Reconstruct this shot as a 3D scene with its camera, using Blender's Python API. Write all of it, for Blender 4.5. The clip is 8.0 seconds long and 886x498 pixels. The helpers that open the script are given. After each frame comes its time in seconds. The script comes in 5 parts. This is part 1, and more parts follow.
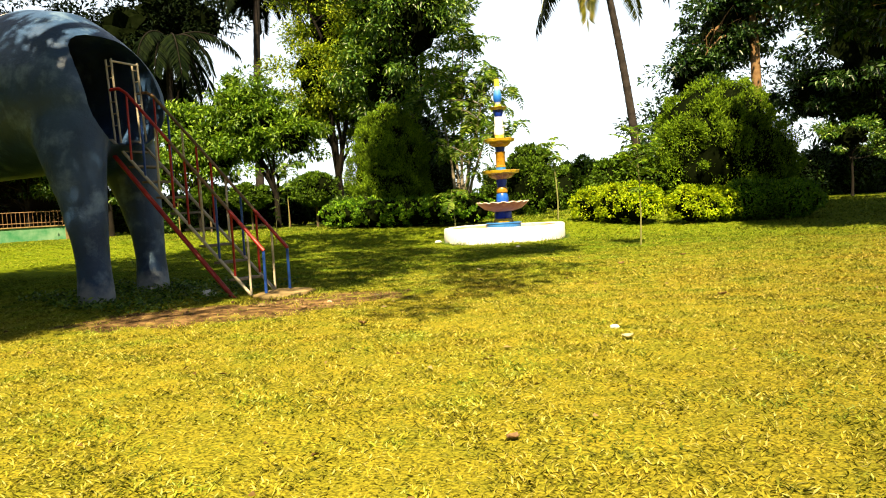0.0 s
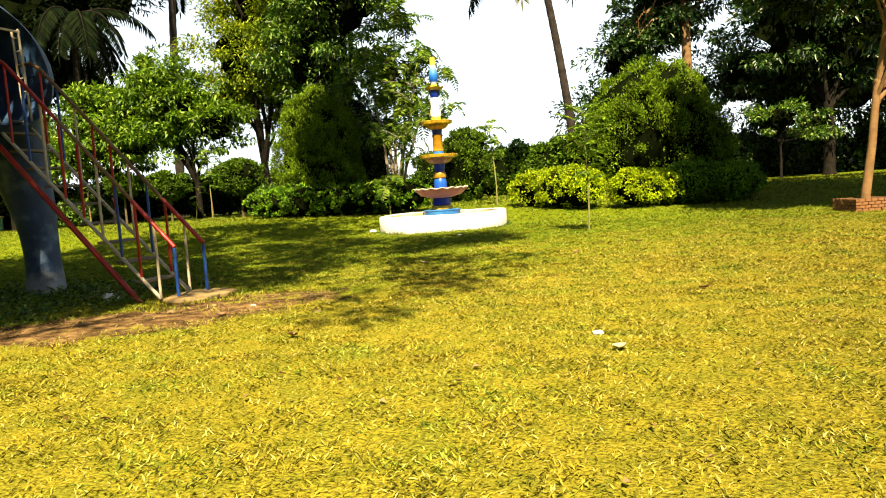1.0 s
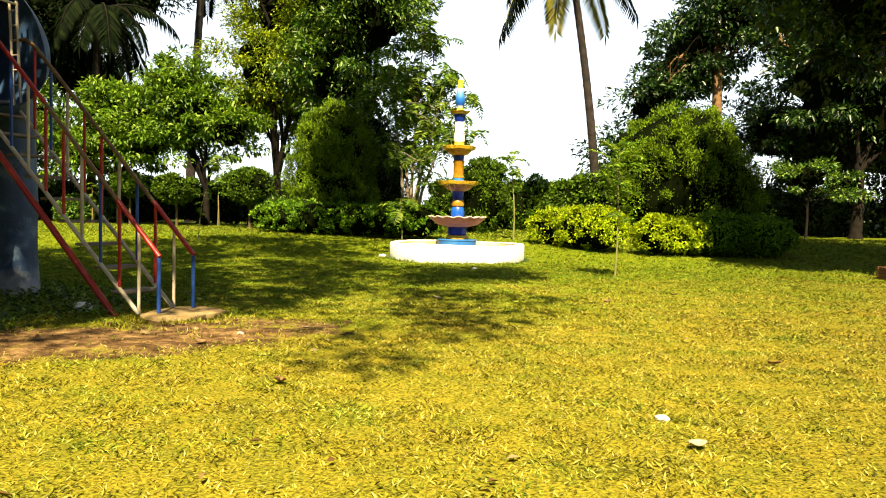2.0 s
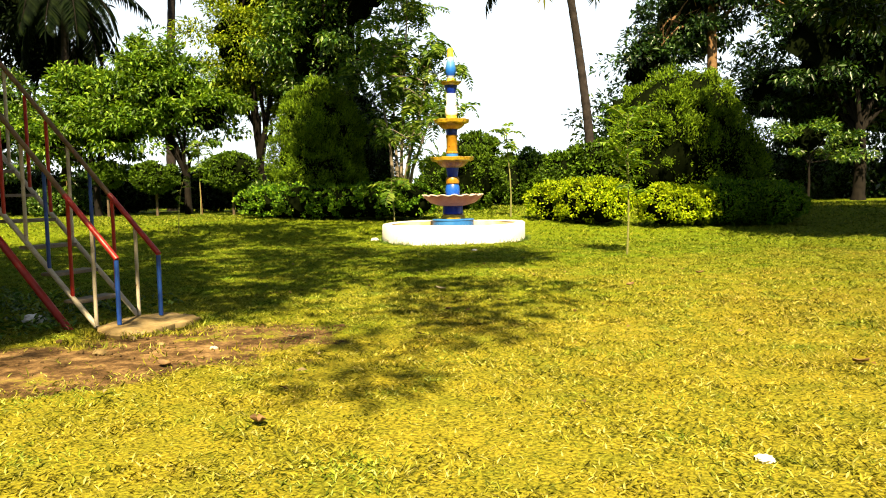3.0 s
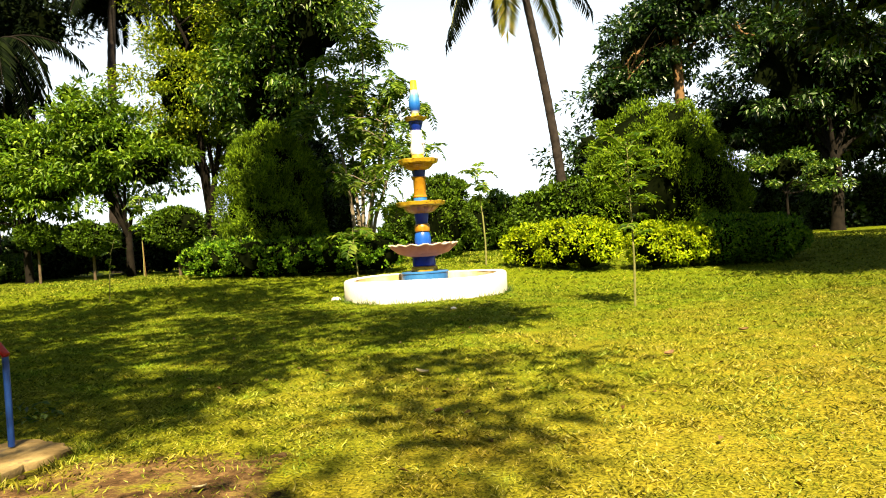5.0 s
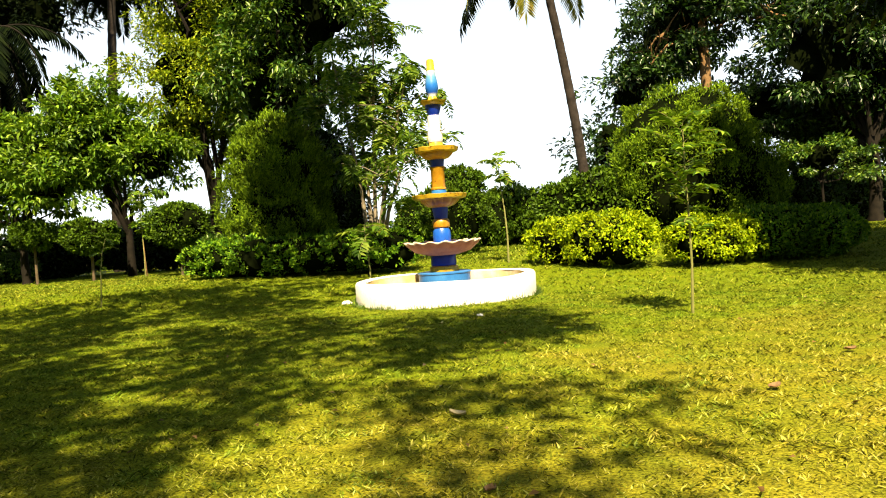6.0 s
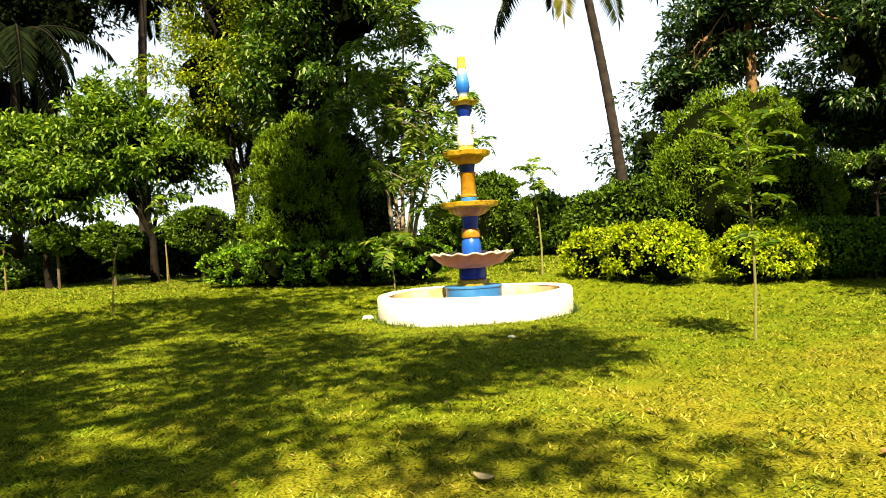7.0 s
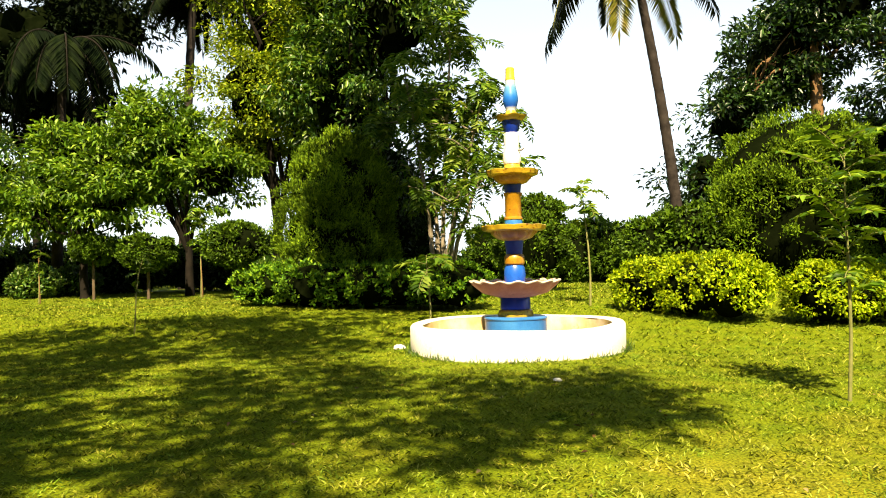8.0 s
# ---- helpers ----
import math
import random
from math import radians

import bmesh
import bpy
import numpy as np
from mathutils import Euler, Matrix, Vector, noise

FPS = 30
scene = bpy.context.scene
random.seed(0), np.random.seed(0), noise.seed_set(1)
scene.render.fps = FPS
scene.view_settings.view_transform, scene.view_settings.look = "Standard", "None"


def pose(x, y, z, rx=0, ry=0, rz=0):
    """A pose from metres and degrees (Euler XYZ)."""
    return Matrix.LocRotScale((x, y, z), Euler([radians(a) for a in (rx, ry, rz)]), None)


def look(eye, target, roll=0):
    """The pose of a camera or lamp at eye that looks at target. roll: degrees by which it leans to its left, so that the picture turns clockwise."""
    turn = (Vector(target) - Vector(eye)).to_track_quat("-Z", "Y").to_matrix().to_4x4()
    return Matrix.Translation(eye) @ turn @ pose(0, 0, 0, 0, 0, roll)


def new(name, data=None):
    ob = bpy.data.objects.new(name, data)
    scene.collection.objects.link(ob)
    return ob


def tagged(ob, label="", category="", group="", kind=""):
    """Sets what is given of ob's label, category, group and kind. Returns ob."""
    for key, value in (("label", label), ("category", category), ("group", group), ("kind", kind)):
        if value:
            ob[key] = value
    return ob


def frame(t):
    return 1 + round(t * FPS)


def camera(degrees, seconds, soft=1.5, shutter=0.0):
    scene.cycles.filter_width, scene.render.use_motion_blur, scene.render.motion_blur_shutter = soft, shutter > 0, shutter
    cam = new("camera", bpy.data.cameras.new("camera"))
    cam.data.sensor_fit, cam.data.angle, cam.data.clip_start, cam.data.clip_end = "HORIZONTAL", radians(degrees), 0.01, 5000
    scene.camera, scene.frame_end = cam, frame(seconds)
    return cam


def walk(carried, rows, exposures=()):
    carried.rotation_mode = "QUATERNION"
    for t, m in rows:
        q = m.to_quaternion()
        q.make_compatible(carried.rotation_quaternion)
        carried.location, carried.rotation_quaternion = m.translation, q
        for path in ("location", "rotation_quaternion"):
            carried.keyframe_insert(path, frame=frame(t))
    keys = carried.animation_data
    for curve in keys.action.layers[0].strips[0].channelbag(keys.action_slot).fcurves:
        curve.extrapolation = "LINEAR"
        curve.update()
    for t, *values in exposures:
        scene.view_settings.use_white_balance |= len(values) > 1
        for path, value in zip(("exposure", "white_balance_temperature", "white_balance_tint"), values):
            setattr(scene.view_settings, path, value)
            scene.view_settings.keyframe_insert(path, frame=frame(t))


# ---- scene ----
cam = camera(62.8, 8.0, soft=1.0)
PATH = [
    (0, (3.21, 0.467, 1.285), (2.333, 2.259, 1.159), -3.2),
    (0.5, (2.963, 0.98, 1.293), (2.097, 2.77, 1.081), -4.5),
    (1, (2.532, 1.566, 1.271), (1.827, 3.429, 1.098), -3.9),
    (1.5, (2.248, 2.055, 1.219), (1.455, 3.885, 1.075), -3.1),
    (2, (1.939, 2.603, 1.277), (1.219, 4.466, 1.181), 1.3),
    (2.2, (1.817, 2.781, 1.289), (1.077, 4.637, 1.213), -0.9),
    (3.3, (1.221, 4.037, 1.324), (0.558, 5.915, 1.146), -1.1),
    (3.5, (1.131, 4.283, 1.317), (0.542, 6.188, 1.171), -2.6),
    (4, (1.0, 4.954, 1.308), (0.576, 6.894, 1.069), -3.1),
    (4.1, (0.978, 5.083, 1.323), (0.646, 7.038, 1.061), -3.4),
    (4.5, (0.566, 5.435, 1.368), (0.035, 7.361, 1.282), -2.5),
    (4.7, (0.512, 5.561, 1.366), (-0.062, 7.477, 1.323), -3.3),
    (5.8, (-0.118, 6.991, 1.408), (-0.763, 8.884, 1.374), -3.0),
    (6, (-0.276, 7.337, 1.45), (-0.905, 9.235, 1.398), -4.0),
    (6.5, (-0.544, 8.05, 1.476), (-1.072, 9.978, 1.417), -3.1),
    (7, (-0.591, 8.426, 1.505), (-1.3, 10.296, 1.479), -3.2),
    (7.5, (-0.785, 8.954, 1.54), (-1.406, 10.855, 1.547), -0.9),
    (8, (-0.968, 9.527, 1.596), (-1.784, 11.353, 1.629), -1.3),
]
walk(cam, [(t, look(eye, target, roll)) for t, eye, target, roll in PATH], [(0, 2.05), (8, 2.05)])

# ---- world and light ----
SUN = Vector((0.246, -0.596, 0.762))          # towards the sun
world = bpy.data.worlds.new("world")
scene.world = world
world.use_nodes = True
wn, wl = world.node_tree.nodes, world.node_tree.links
sky = wn.new("ShaderNodeTexSky")
sky.sky_type, sky.sun_disc = "NISHITA", False
sky.sun_elevation, sky.sun_rotation = math.asin(SUN.z), math.atan2(SUN.x, SUN.y)
sky.air_density, sky.dust_density, sky.ozone_density = 1.0, 1.5, 0.8
haze = wn.new("ShaderNodeHueSaturation")
haze.inputs["Saturation"].default_value = 0.6
wl.new(sky.outputs[0], haze.inputs["Color"])
# bright white haze that thins towards the zenith
where = wn.new("ShaderNodeTexCoord")
split = wn.new("ShaderNodeSeparateXYZ")
wl.new(where.outputs["Generated"], split.inputs[0])
low = wn.new("ShaderNodeMath")
low.operation, low.use_clamp = "SUBTRACT", True
low.inputs[0].default_value = 1.0
wl.new(split.outputs[2], low.inputs[1])
thin = wn.new("ShaderNodeMath")
thin.operation, thin.inputs[1].default_value = "POWER", 1.2
wl.new(low.outputs[0], thin.inputs[0])
veil = wn.new("ShaderNodeBackground")
veil.inputs["Color"].default_value = (0.87, 0.97, 1.0, 1)
amount = wn.new("ShaderNodeMath")
amount.operation, amount.inputs[1].default_value = "MULTIPLY", 0.29
wl.new(thin.outputs[0], amount.inputs[0])
wl.new(amount.outputs[0], veil.inputs["Strength"])
wl.new(haze.outputs[0], wn["Background"].inputs["Color"])
wn["Background"].inputs["Strength"].default_value = 0.025
both = wn.new("ShaderNodeAddShader")
wl.new(wn["Background"].outputs[0], both.inputs[0])
wl.new(veil.outputs[0], both.inputs[1])
wl.new(both.outputs[0], wn["World Output"].inputs["Surface"])
lamp = bpy.data.lights.new("sun", "SUN")
lamp.energy, lamp.angle, lamp.color = 5.0, radians(0.5), (1.0, 0.78, 0.44)
sun = new("sun", lamp)
sun.matrix_world = look(SUN * 60, (0, 0, 0))


# ---- materials ----
def nodes_of(name):
    m = bpy.data.materials.new(name)
    m.use_nodes = True
    nt = m.node_tree
    return m, nt, nt.nodes["Principled BSDF"]


def ramp(nt, source, stops):
    r = nt.nodes.new("ShaderNodeValToRGB")
    while len(r.color_ramp.elements) < len(stops):
        r.color_ramp.elements.new(0.5)
    for e, (p, c) in zip(r.color_ramp.elements, stops):
        e.position, e.color = p, (*c, 1)
    nt.links.new(source, r.inputs[0])
    return r.outputs[0]


def noise_tex(nt, scale, detail=4, coord="Object", rough=0.6):
    c = nt.nodes.new("ShaderNodeTexCoord")
    n = nt.nodes.new("ShaderNodeTexNoise")
    n.inputs["Scale"].default_value, n.inputs["Detail"].default_value = scale, detail
    n.inputs["Roughness"].default_value = rough
    nt.links.new(c.outputs[coord], n.inputs["Vector"])
    return n.outputs["Fac"]


def mixed(nt, fac, a, b, blend="MIX"):
    m = nt.nodes.new("ShaderNodeMix")
    m.data_type, m.blend_type = "RGBA", blend
    for sock, val in ((m.inputs[0], fac), (m.inputs[6], a), (m.inputs[7], b)):
        if isinstance(val, bpy.types.NodeSocket):
            nt.links.new(val, sock)
        elif isinstance(val, tuple):
            sock.default_value = (*val, 1)
        else:
            sock.default_value = val
    return m.outputs[2]


def maths(nt, op, a, b=0.0, clamp=False):
    m = nt.nodes.new("ShaderNodeMath")
    m.operation, m.use_clamp = op, clamp
    for sock, val in ((m.inputs[0], a), (m.inputs[1], b)):
        if isinstance(val, bpy.types.NodeSocket):
            nt.links.new(val, sock)
        else:
            sock.default_value = val
    return m.outputs[0]


def bump(nt, bsdf, height, strength, dist=0.02):
    b = nt.nodes.new("ShaderNodeBump")
    b.inputs["Strength"].default_value, b.inputs["Distance"].default_value = strength, dist
    nt.links.new(height, b.inputs["Height"])
    nt.links.new(b.outputs[0], bsdf.inputs["Normal"])


def surface(name, c1, c2, scale=6.0, rough=0.6, metal=0.0, fine=60.0, strength=0.3, worn=None, worn_at=0.62):
    """Two tones by a coarse noise, grain by a fine one, worn patches of a third colour."""
    m, nt, b = nodes_of(name)
    coarse, grain = noise_tex(nt, scale), noise_tex(nt, fine, 3)
    col = ramp(nt, coarse, [(0.35, c1), (0.65, c2)])
    if worn:
        w = ramp(nt, noise_tex(nt, scale * 2.3, 6), [(worn_at, (0, 0, 0)), (worn_at + 0.07, (1, 1, 1))])
        col = mixed(nt, w, col, worn)
    col = mixed(nt, 0.35, col, ramp(nt, grain, [(0.3, (0.45,) * 3), (0.7, (1.0,) * 3)]), "MULTIPLY")
    nt.links.new(col, b.inputs["Base Color"])
    b.inputs["Roughness"].default_value, b.inputs["Metallic"].default_value = rough, metal
    b.inputs["Specular IOR Level"].default_value = 0.5 if rough < 0.8 else 0.12 if rough < 1 else 0.0
    bump(nt, b, grain, strength, 0.01)
    return m


def leafy(name, dark, mid, light, through_light=0.45, rough=0.5, gloss=0.12):
    """Leaves: each its own tone; part of the light goes through."""
    m, nt, b = nodes_of(name)
    g = nt.nodes.new("ShaderNodeNewGeometry")
    col = ramp(nt, g.outputs["Random Per Island"], [(0.0, dark), (0.5, mid), (1.0, light)])
    patch = ramp(nt, noise_tex(nt, 0.9, 2), [(0.35, (0.6,) * 3), (0.7, (1.15,) * 3)])
    col = mixed(nt, 1.0, col, patch, "MULTIPLY")
    nt.links.new(col, b.inputs["Base Color"])
    b.inputs["Roughness"].default_value, b.inputs["Specular IOR Level"].default_value = rough, gloss
    t = nt.nodes.new("ShaderNodeBsdfTranslucent")
    nt.links.new(mixed(nt, 1.0, col, (1.0, 0.95, 0.35), "MULTIPLY"), t.inputs["Color"])
    mix = nt.nodes.new("ShaderNodeMixShader")
    mix.inputs[0].default_value = through_light
    nt.links.new(b.outputs[0], mix.inputs[1])
    nt.links.new(t.outputs[0], mix.inputs[2])
    nt.links.new(mix.outputs[0], nt.nodes["Material Output"].inputs["Surface"])
    return m


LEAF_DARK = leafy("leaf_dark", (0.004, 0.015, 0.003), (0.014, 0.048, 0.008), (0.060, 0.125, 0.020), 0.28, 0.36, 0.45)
LEAF_MID = leafy("leaf_mid", (0.0126, 0.0427, 0.0062), (0.0527, 0.1357, 0.015), (0.2134, 0.3264, 0.044), 0.33, 0.36, 0.4)
LEAF_LIGHT = leafy("leaf_light", (0.0193, 0.0571, 0.0049), (0.0969, 0.2095, 0.0116), (0.2454, 0.3809, 0.0331), 0.36, 0.42, 0.25)
LEAF_YELLOW = leafy("leaf_yellow", (0.0481, 0.0961, 0.0057), (0.1826, 0.2787, 0.0115), (0.3844, 0.4613, 0.024), 0.35)
LEAF_FEATHER = leafy("leaf_feather", (0.0279, 0.0744, 0.0075), (0.0837, 0.1767, 0.013), (0.2418, 0.3348, 0.0558), 0.4, 0.4)
LEAF_LIME = leafy("leaf_lime", (0.1035, 0.1984, 0.0034), (0.3105, 0.4485, 0.0052), (0.5175, 0.621, 0.0103), 0.35)
LEAF_OLIVE = leafy("leaf_olive", (0.0134, 0.0372, 0.003), (0.0558, 0.119, 0.006), (0.119, 0.2083, 0.0104), 0.2)
LEAF_CONIFER = leafy("leaf_conifer", (0.0257, 0.0649, 0.0026), (0.1069, 0.1993, 0.0059), (0.2225, 0.3522, 0.012), 0.25, 0.7)
LEAF_HEDGE = leafy("leaf_hedge", (0.016, 0.062, 0.005), (0.085, 0.21, 0.010), (0.23, 0.39, 0.02), 0.3)
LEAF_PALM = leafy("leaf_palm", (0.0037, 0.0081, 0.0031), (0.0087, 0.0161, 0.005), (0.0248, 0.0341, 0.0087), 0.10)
# near-black leaf tone with the shade on the left-hand trees painted in
LEAF_SHADED = leafy("leaf_shaded", (0.001, 0.004, 0.001), (0.003, 0.008, 0.002), (0.010, 0.018, 0.004), 0.08, 0.7, 0.04)
LEAF_PALM_DRY = leafy("leaf_palm_dry", (0.124, 0.1364, 0.0186), (0.1984, 0.1984, 0.031), (0.2604, 0.2232, 0.0496), 0.4)
LEAF_DRY = leafy("leaf_dry", (0.0868, 0.0496, 0.0186), (0.155, 0.0992, 0.031), (0.279, 0.2232, 0.124), 0.1)
# near-black cores stand in for the shade inside foliage
CORE = surface("inner_shade", (0.0025, 0.0043, 0.0012), (0.005, 0.0074, 0.0025), 3, 1.0)
BARK = surface("bark", (0.062, 0.0465, 0.031), (0.124, 0.0992, 0.0682), 4, 0.9, fine=30, strength=0.9)
# near-black bark: the shade on trunks and limbs is put into the colour
BARK_SHADED = surface("bark_shaded", (0.005, 0.0043, 0.0037), (0.0136, 0.0112, 0.0087), 4, 0.9, fine=30, strength=0.9)
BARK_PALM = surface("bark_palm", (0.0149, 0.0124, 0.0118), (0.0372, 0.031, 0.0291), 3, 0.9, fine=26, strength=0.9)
BARK_PALE = surface("bark_pale", (0.1364, 0.1178, 0.0868), (0.2232, 0.1984, 0.155), 5, 0.85, fine=40, strength=0.6)
BARK_TAN = surface("bark_tan", (0.1348, 0.0778, 0.0363), (0.2074, 0.1296, 0.0622), 4, 0.85, fine=40, strength=0.6)
STALK = surface("green_stalk", (0.124, 0.1364, 0.0372), (0.2108, 0.2108, 0.0744), 8, 0.7)
WHITEWASH = surface("whitewash", (0.7176, 0.7176, 0.736), (0.7912, 0.7912, 0.7912), 2.5, 0.75, fine=25, strength=0.4, worn=(0.506, 0.4968, 0.5152), worn_at=0.66)
BASIN_YELLOW = surface("basin_ochre", (0.44, 0.30, 0.018), (0.66, 0.64, 0.58), 0.9, 0.8, worn=(0.24, 0.15, 0.04), worn_at=0.64)
PAINT_BLUE = surface("blue_paint", (0.004, 0.022, 0.30), (0.007, 0.038, 0.40), 5, 0.32, strength=0.15, worn=(0.015, 0.03, 0.14), worn_at=0.66)
PAINT_SKYBLUE = surface("sky_blue_paint", (0.021, 0.133, 0.448), (0.042, 0.189, 0.518), 3, 0.30, strength=0.15, worn=(0.154, 0.294, 0.49), worn_at=0.68)
PAINT_MIDBLUE = surface("mid_blue_paint", (0.006, 0.065, 0.40), (0.012, 0.10, 0.50), 4, 0.32, strength=0.15, worn=(0.02, 0.045, 0.2), worn_at=0.66)
PAINT_GOLD = surface("gold_paint", (0.33, 0.215, 0.010), (0.43, 0.31, 0.02), 6, 0.35, strength=0.25, worn=(0.17, 0.075, 0.010), worn_at=0.56)
PAINT_AMBER = surface("amber_paint", (0.26, 0.125, 0.006), (0.36, 0.20, 0.012), 8, 0.35, strength=0.3, worn=(0.13, 0.05, 0.008), worn_at=0.64)
def finial_paint():
    """Paint that runs from blue at the foot of the finial to white at its neck."""
    m, nt, b = nodes_of("finial_paint")
    c = nt.nodes.new("ShaderNodeTexCoord")
    s = nt.nodes.new("ShaderNodeSeparateXYZ")
    nt.links.new(c.outputs["Object"], s.inputs[0])
    h = maths(nt, "MULTIPLY", maths(nt, "SUBTRACT", maths(nt, "ADD", s.outputs[2], maths(nt, "MULTIPLY", noise_tex(nt, 9, 3), 0.06)), 4.30), 1.85)
    nt.links.new(ramp(nt, h, [(0.05, (0.45, 0.50, 0.55)), (0.14, (0.006, 0.06, 0.40)), (0.45, (0.012, 0.13, 0.50)), (0.75, (0.09, 0.26, 0.48)), (1.0, (0.38, 0.46, 0.50))]), b.inputs["Base Color"])
    b.inputs["Roughness"].default_value = 0.35
    return m


FINIAL = finial_paint()
PAINT_YELLOW = surface("yellow_paint", (0.504, 0.364, 0.021), (0.56, 0.434, 0.042), 6, 0.4, strength=0.15)
PAINT_PINK = surface("terracotta_pink_paint", (0.35, 0.14, 0.112), (0.434, 0.21, 0.175), 5, 0.6, strength=0.3, worn=(0.21, 0.112, 0.084), worn_at=0.62)
PAINT_RIM = surface("pale_rim_paint", (0.42, 0.322, 0.28), (0.525, 0.434, 0.385), 9, 0.6)
PAINT_RED = surface("red_enamel", (0.294, 0.0105, 0.0084), (0.385, 0.021, 0.014), 9, 0.4, worn=(0.112, 0.035, 0.021), worn_at=0.68)
PAINT_STEELBLUE = surface("blue_enamel", (0.007, 0.042, 0.252), (0.014, 0.07, 0.336), 9, 0.4)
PAINT_CREAM = surface("cream_enamel", (0.385, 0.336, 0.252), (0.476, 0.434, 0.35), 9, 0.5, worn=(0.154, 0.084, 0.042), worn_at=0.64)
PAINT_RUST = surface("worn_brown_enamel", (0.112, 0.063, 0.028), (0.21, 0.126, 0.049), 12, 0.6, worn=(0.28, 0.07, 0.028), worn_at=0.6)
TREAD = surface("worn_step_plate", (0.124, 0.0992, 0.0806), (0.2108, 0.1798, 0.1488), 8, 0.7, worn=(0.0744, 0.0434, 0.031), worn_at=0.6)
STONE = surface("pale_stone", (0.124, 0.0868, 0.0372), (0.2852, 0.217, 0.1054), 4.5, 0.85, fine=25, strength=0.8, worn=(0.1488, 0.1178, 0.0806), worn_at=0.6)
BRICK = surface("old_brick", (0.1518, 0.067, 0.0312), (0.2053, 0.1071, 0.0491), 5, 0.9, fine=50, strength=0.7, worn=(0.125, 0.1071, 0.0714), worn_at=0.66)
EARTH = surface("dark_earth", (0.062, 0.0403, 0.0186), (0.1054, 0.0682, 0.031), 6, 0.95, fine=30, strength=1.0)
GREEN_WALL = surface("green_painted_plaster", (0.010, 0.15, 0.055), (0.13, 0.26, 0.16), 1.4, 0.7)
# dark roof tone, also painted inner shade on the back wall and columns
ROOF_SHADE = surface("dark_roof_and_shade", (0.0074, 0.0062, 0.0062), (0.0136, 0.0112, 0.0099), 2, 0.8)
WHITE_PAINT = surface("white_paint", (0.6624, 0.6624, 0.644), (0.736, 0.736, 0.7176), 3, 0.6, worn=(0.46, 0.46, 0.4416), worn_at=0.66)
IRON = surface("grey_iron", (0.124, 0.1178, 0.1116), (0.2232, 0.2108, 0.1984), 8, 0.55)


def elephant_paint():
    """Weathered blue-grey paint, chalky patches, a painted red cloth with a white hem over the back."""
    m, nt, b = nodes_of("elephant_paint")
    base = ramp(nt, noise_tex(nt, 1.6, 5), [(0.3, (0.009, 0.030, 0.085)), (0.6, (0.028, 0.068, 0.165)), (0.75, (0.07, 0.125, 0.25))])
    chalk = ramp(nt, noise_tex(nt, 1.5, 8, rough=0.62), [(0.54, (0, 0, 0)), (0.70, (1, 1, 1))])
    col = mixed(nt, chalk, base, (0.15, 0.235, 0.36))
    c = nt.nodes.new("ShaderNodeTexCoord")
    s = nt.nodes.new("ShaderNodeSeparateXYZ")
    nt.links.new(c.outputs["Object"], s.inputs[0])
    lean = maths(nt, "ADD", s.outputs[0], maths(nt, "MULTIPLY", s.outputs[2], -0.28))
    cloth = maths(nt, "MULTIPLY", maths(nt, "LESS_THAN", lean, -10.42), maths(nt, "GREATER_THAN", s.outputs[2], 3.35))
    hem = maths(nt, "MULTIPLY", maths(nt, "LESS_THAN", lean, -10.32), maths(nt, "GREATER_THAN", s.outputs[2], 3.25))
    foot = ramp(nt, maths(nt, "ADD", s.outputs[2], maths(nt, "MULTIPLY", noise_tex(nt, 5, 5), 0.7)), [(0.45, (1, 1, 1)), (0.75, (0, 0, 0))])
    col = mixed(nt, maths(nt, "MULTIPLY", foot, 0.6), col, (0.36, 0.38, 0.40))
    col = mixed(nt, hem, col, (0.62, 0.60, 0.62))
    col = mixed(nt, cloth, col, ramp(nt, noise_tex(nt, 5, 4), [(0.4, (0.36, 0.10, 0.10)), (0.6, (0.45, 0.25, 0.22))]))
    nt.links.new(col, b.inputs["Base Color"])
    b.inputs["Roughness"].default_value = 0.45
    bump(nt, b, noise_tex(nt, 14, 5), 0.35, 0.03)
    return m


def ground_h(x, y):
    """The lawn is level, and rises half a metre behind the fountain."""
    t = min(1.0, max(0.0, (0.92 * y - 0.38 * x - 21) / 8))
    return 0.45 * t * t * (3 - 2 * t)


def dryness(nt, split_xyz, broad):
    """0 on the green lawn by the fountain, 1 on the dry open lawn, with broad uneven patches."""
    run = maths(nt, "SUBTRACT", split_xyz.outputs[1], split_xyz.outputs[0])
    fall = maths(nt, "MULTIPLY", maths(nt, "SUBTRACT", 18.5, run), 0.12)
    return maths(nt, "ADD", fall, maths(nt, "MULTIPLY", maths(nt, "SUBTRACT", broad, 0.5), 2.2), True)


def darker_turf(nt, split_xyz, broad):
    """Rises to 1 towards +x, where the lawn's colour is darkened, with an uneven edge."""
    across = maths(nt, "ADD", split_xyz.outputs[0], maths(nt, "MULTIPLY", broad, 4.0))
    return maths(nt, "MULTIPLY", maths(nt, "SUBTRACT", across, 3.2), 0.4, True)


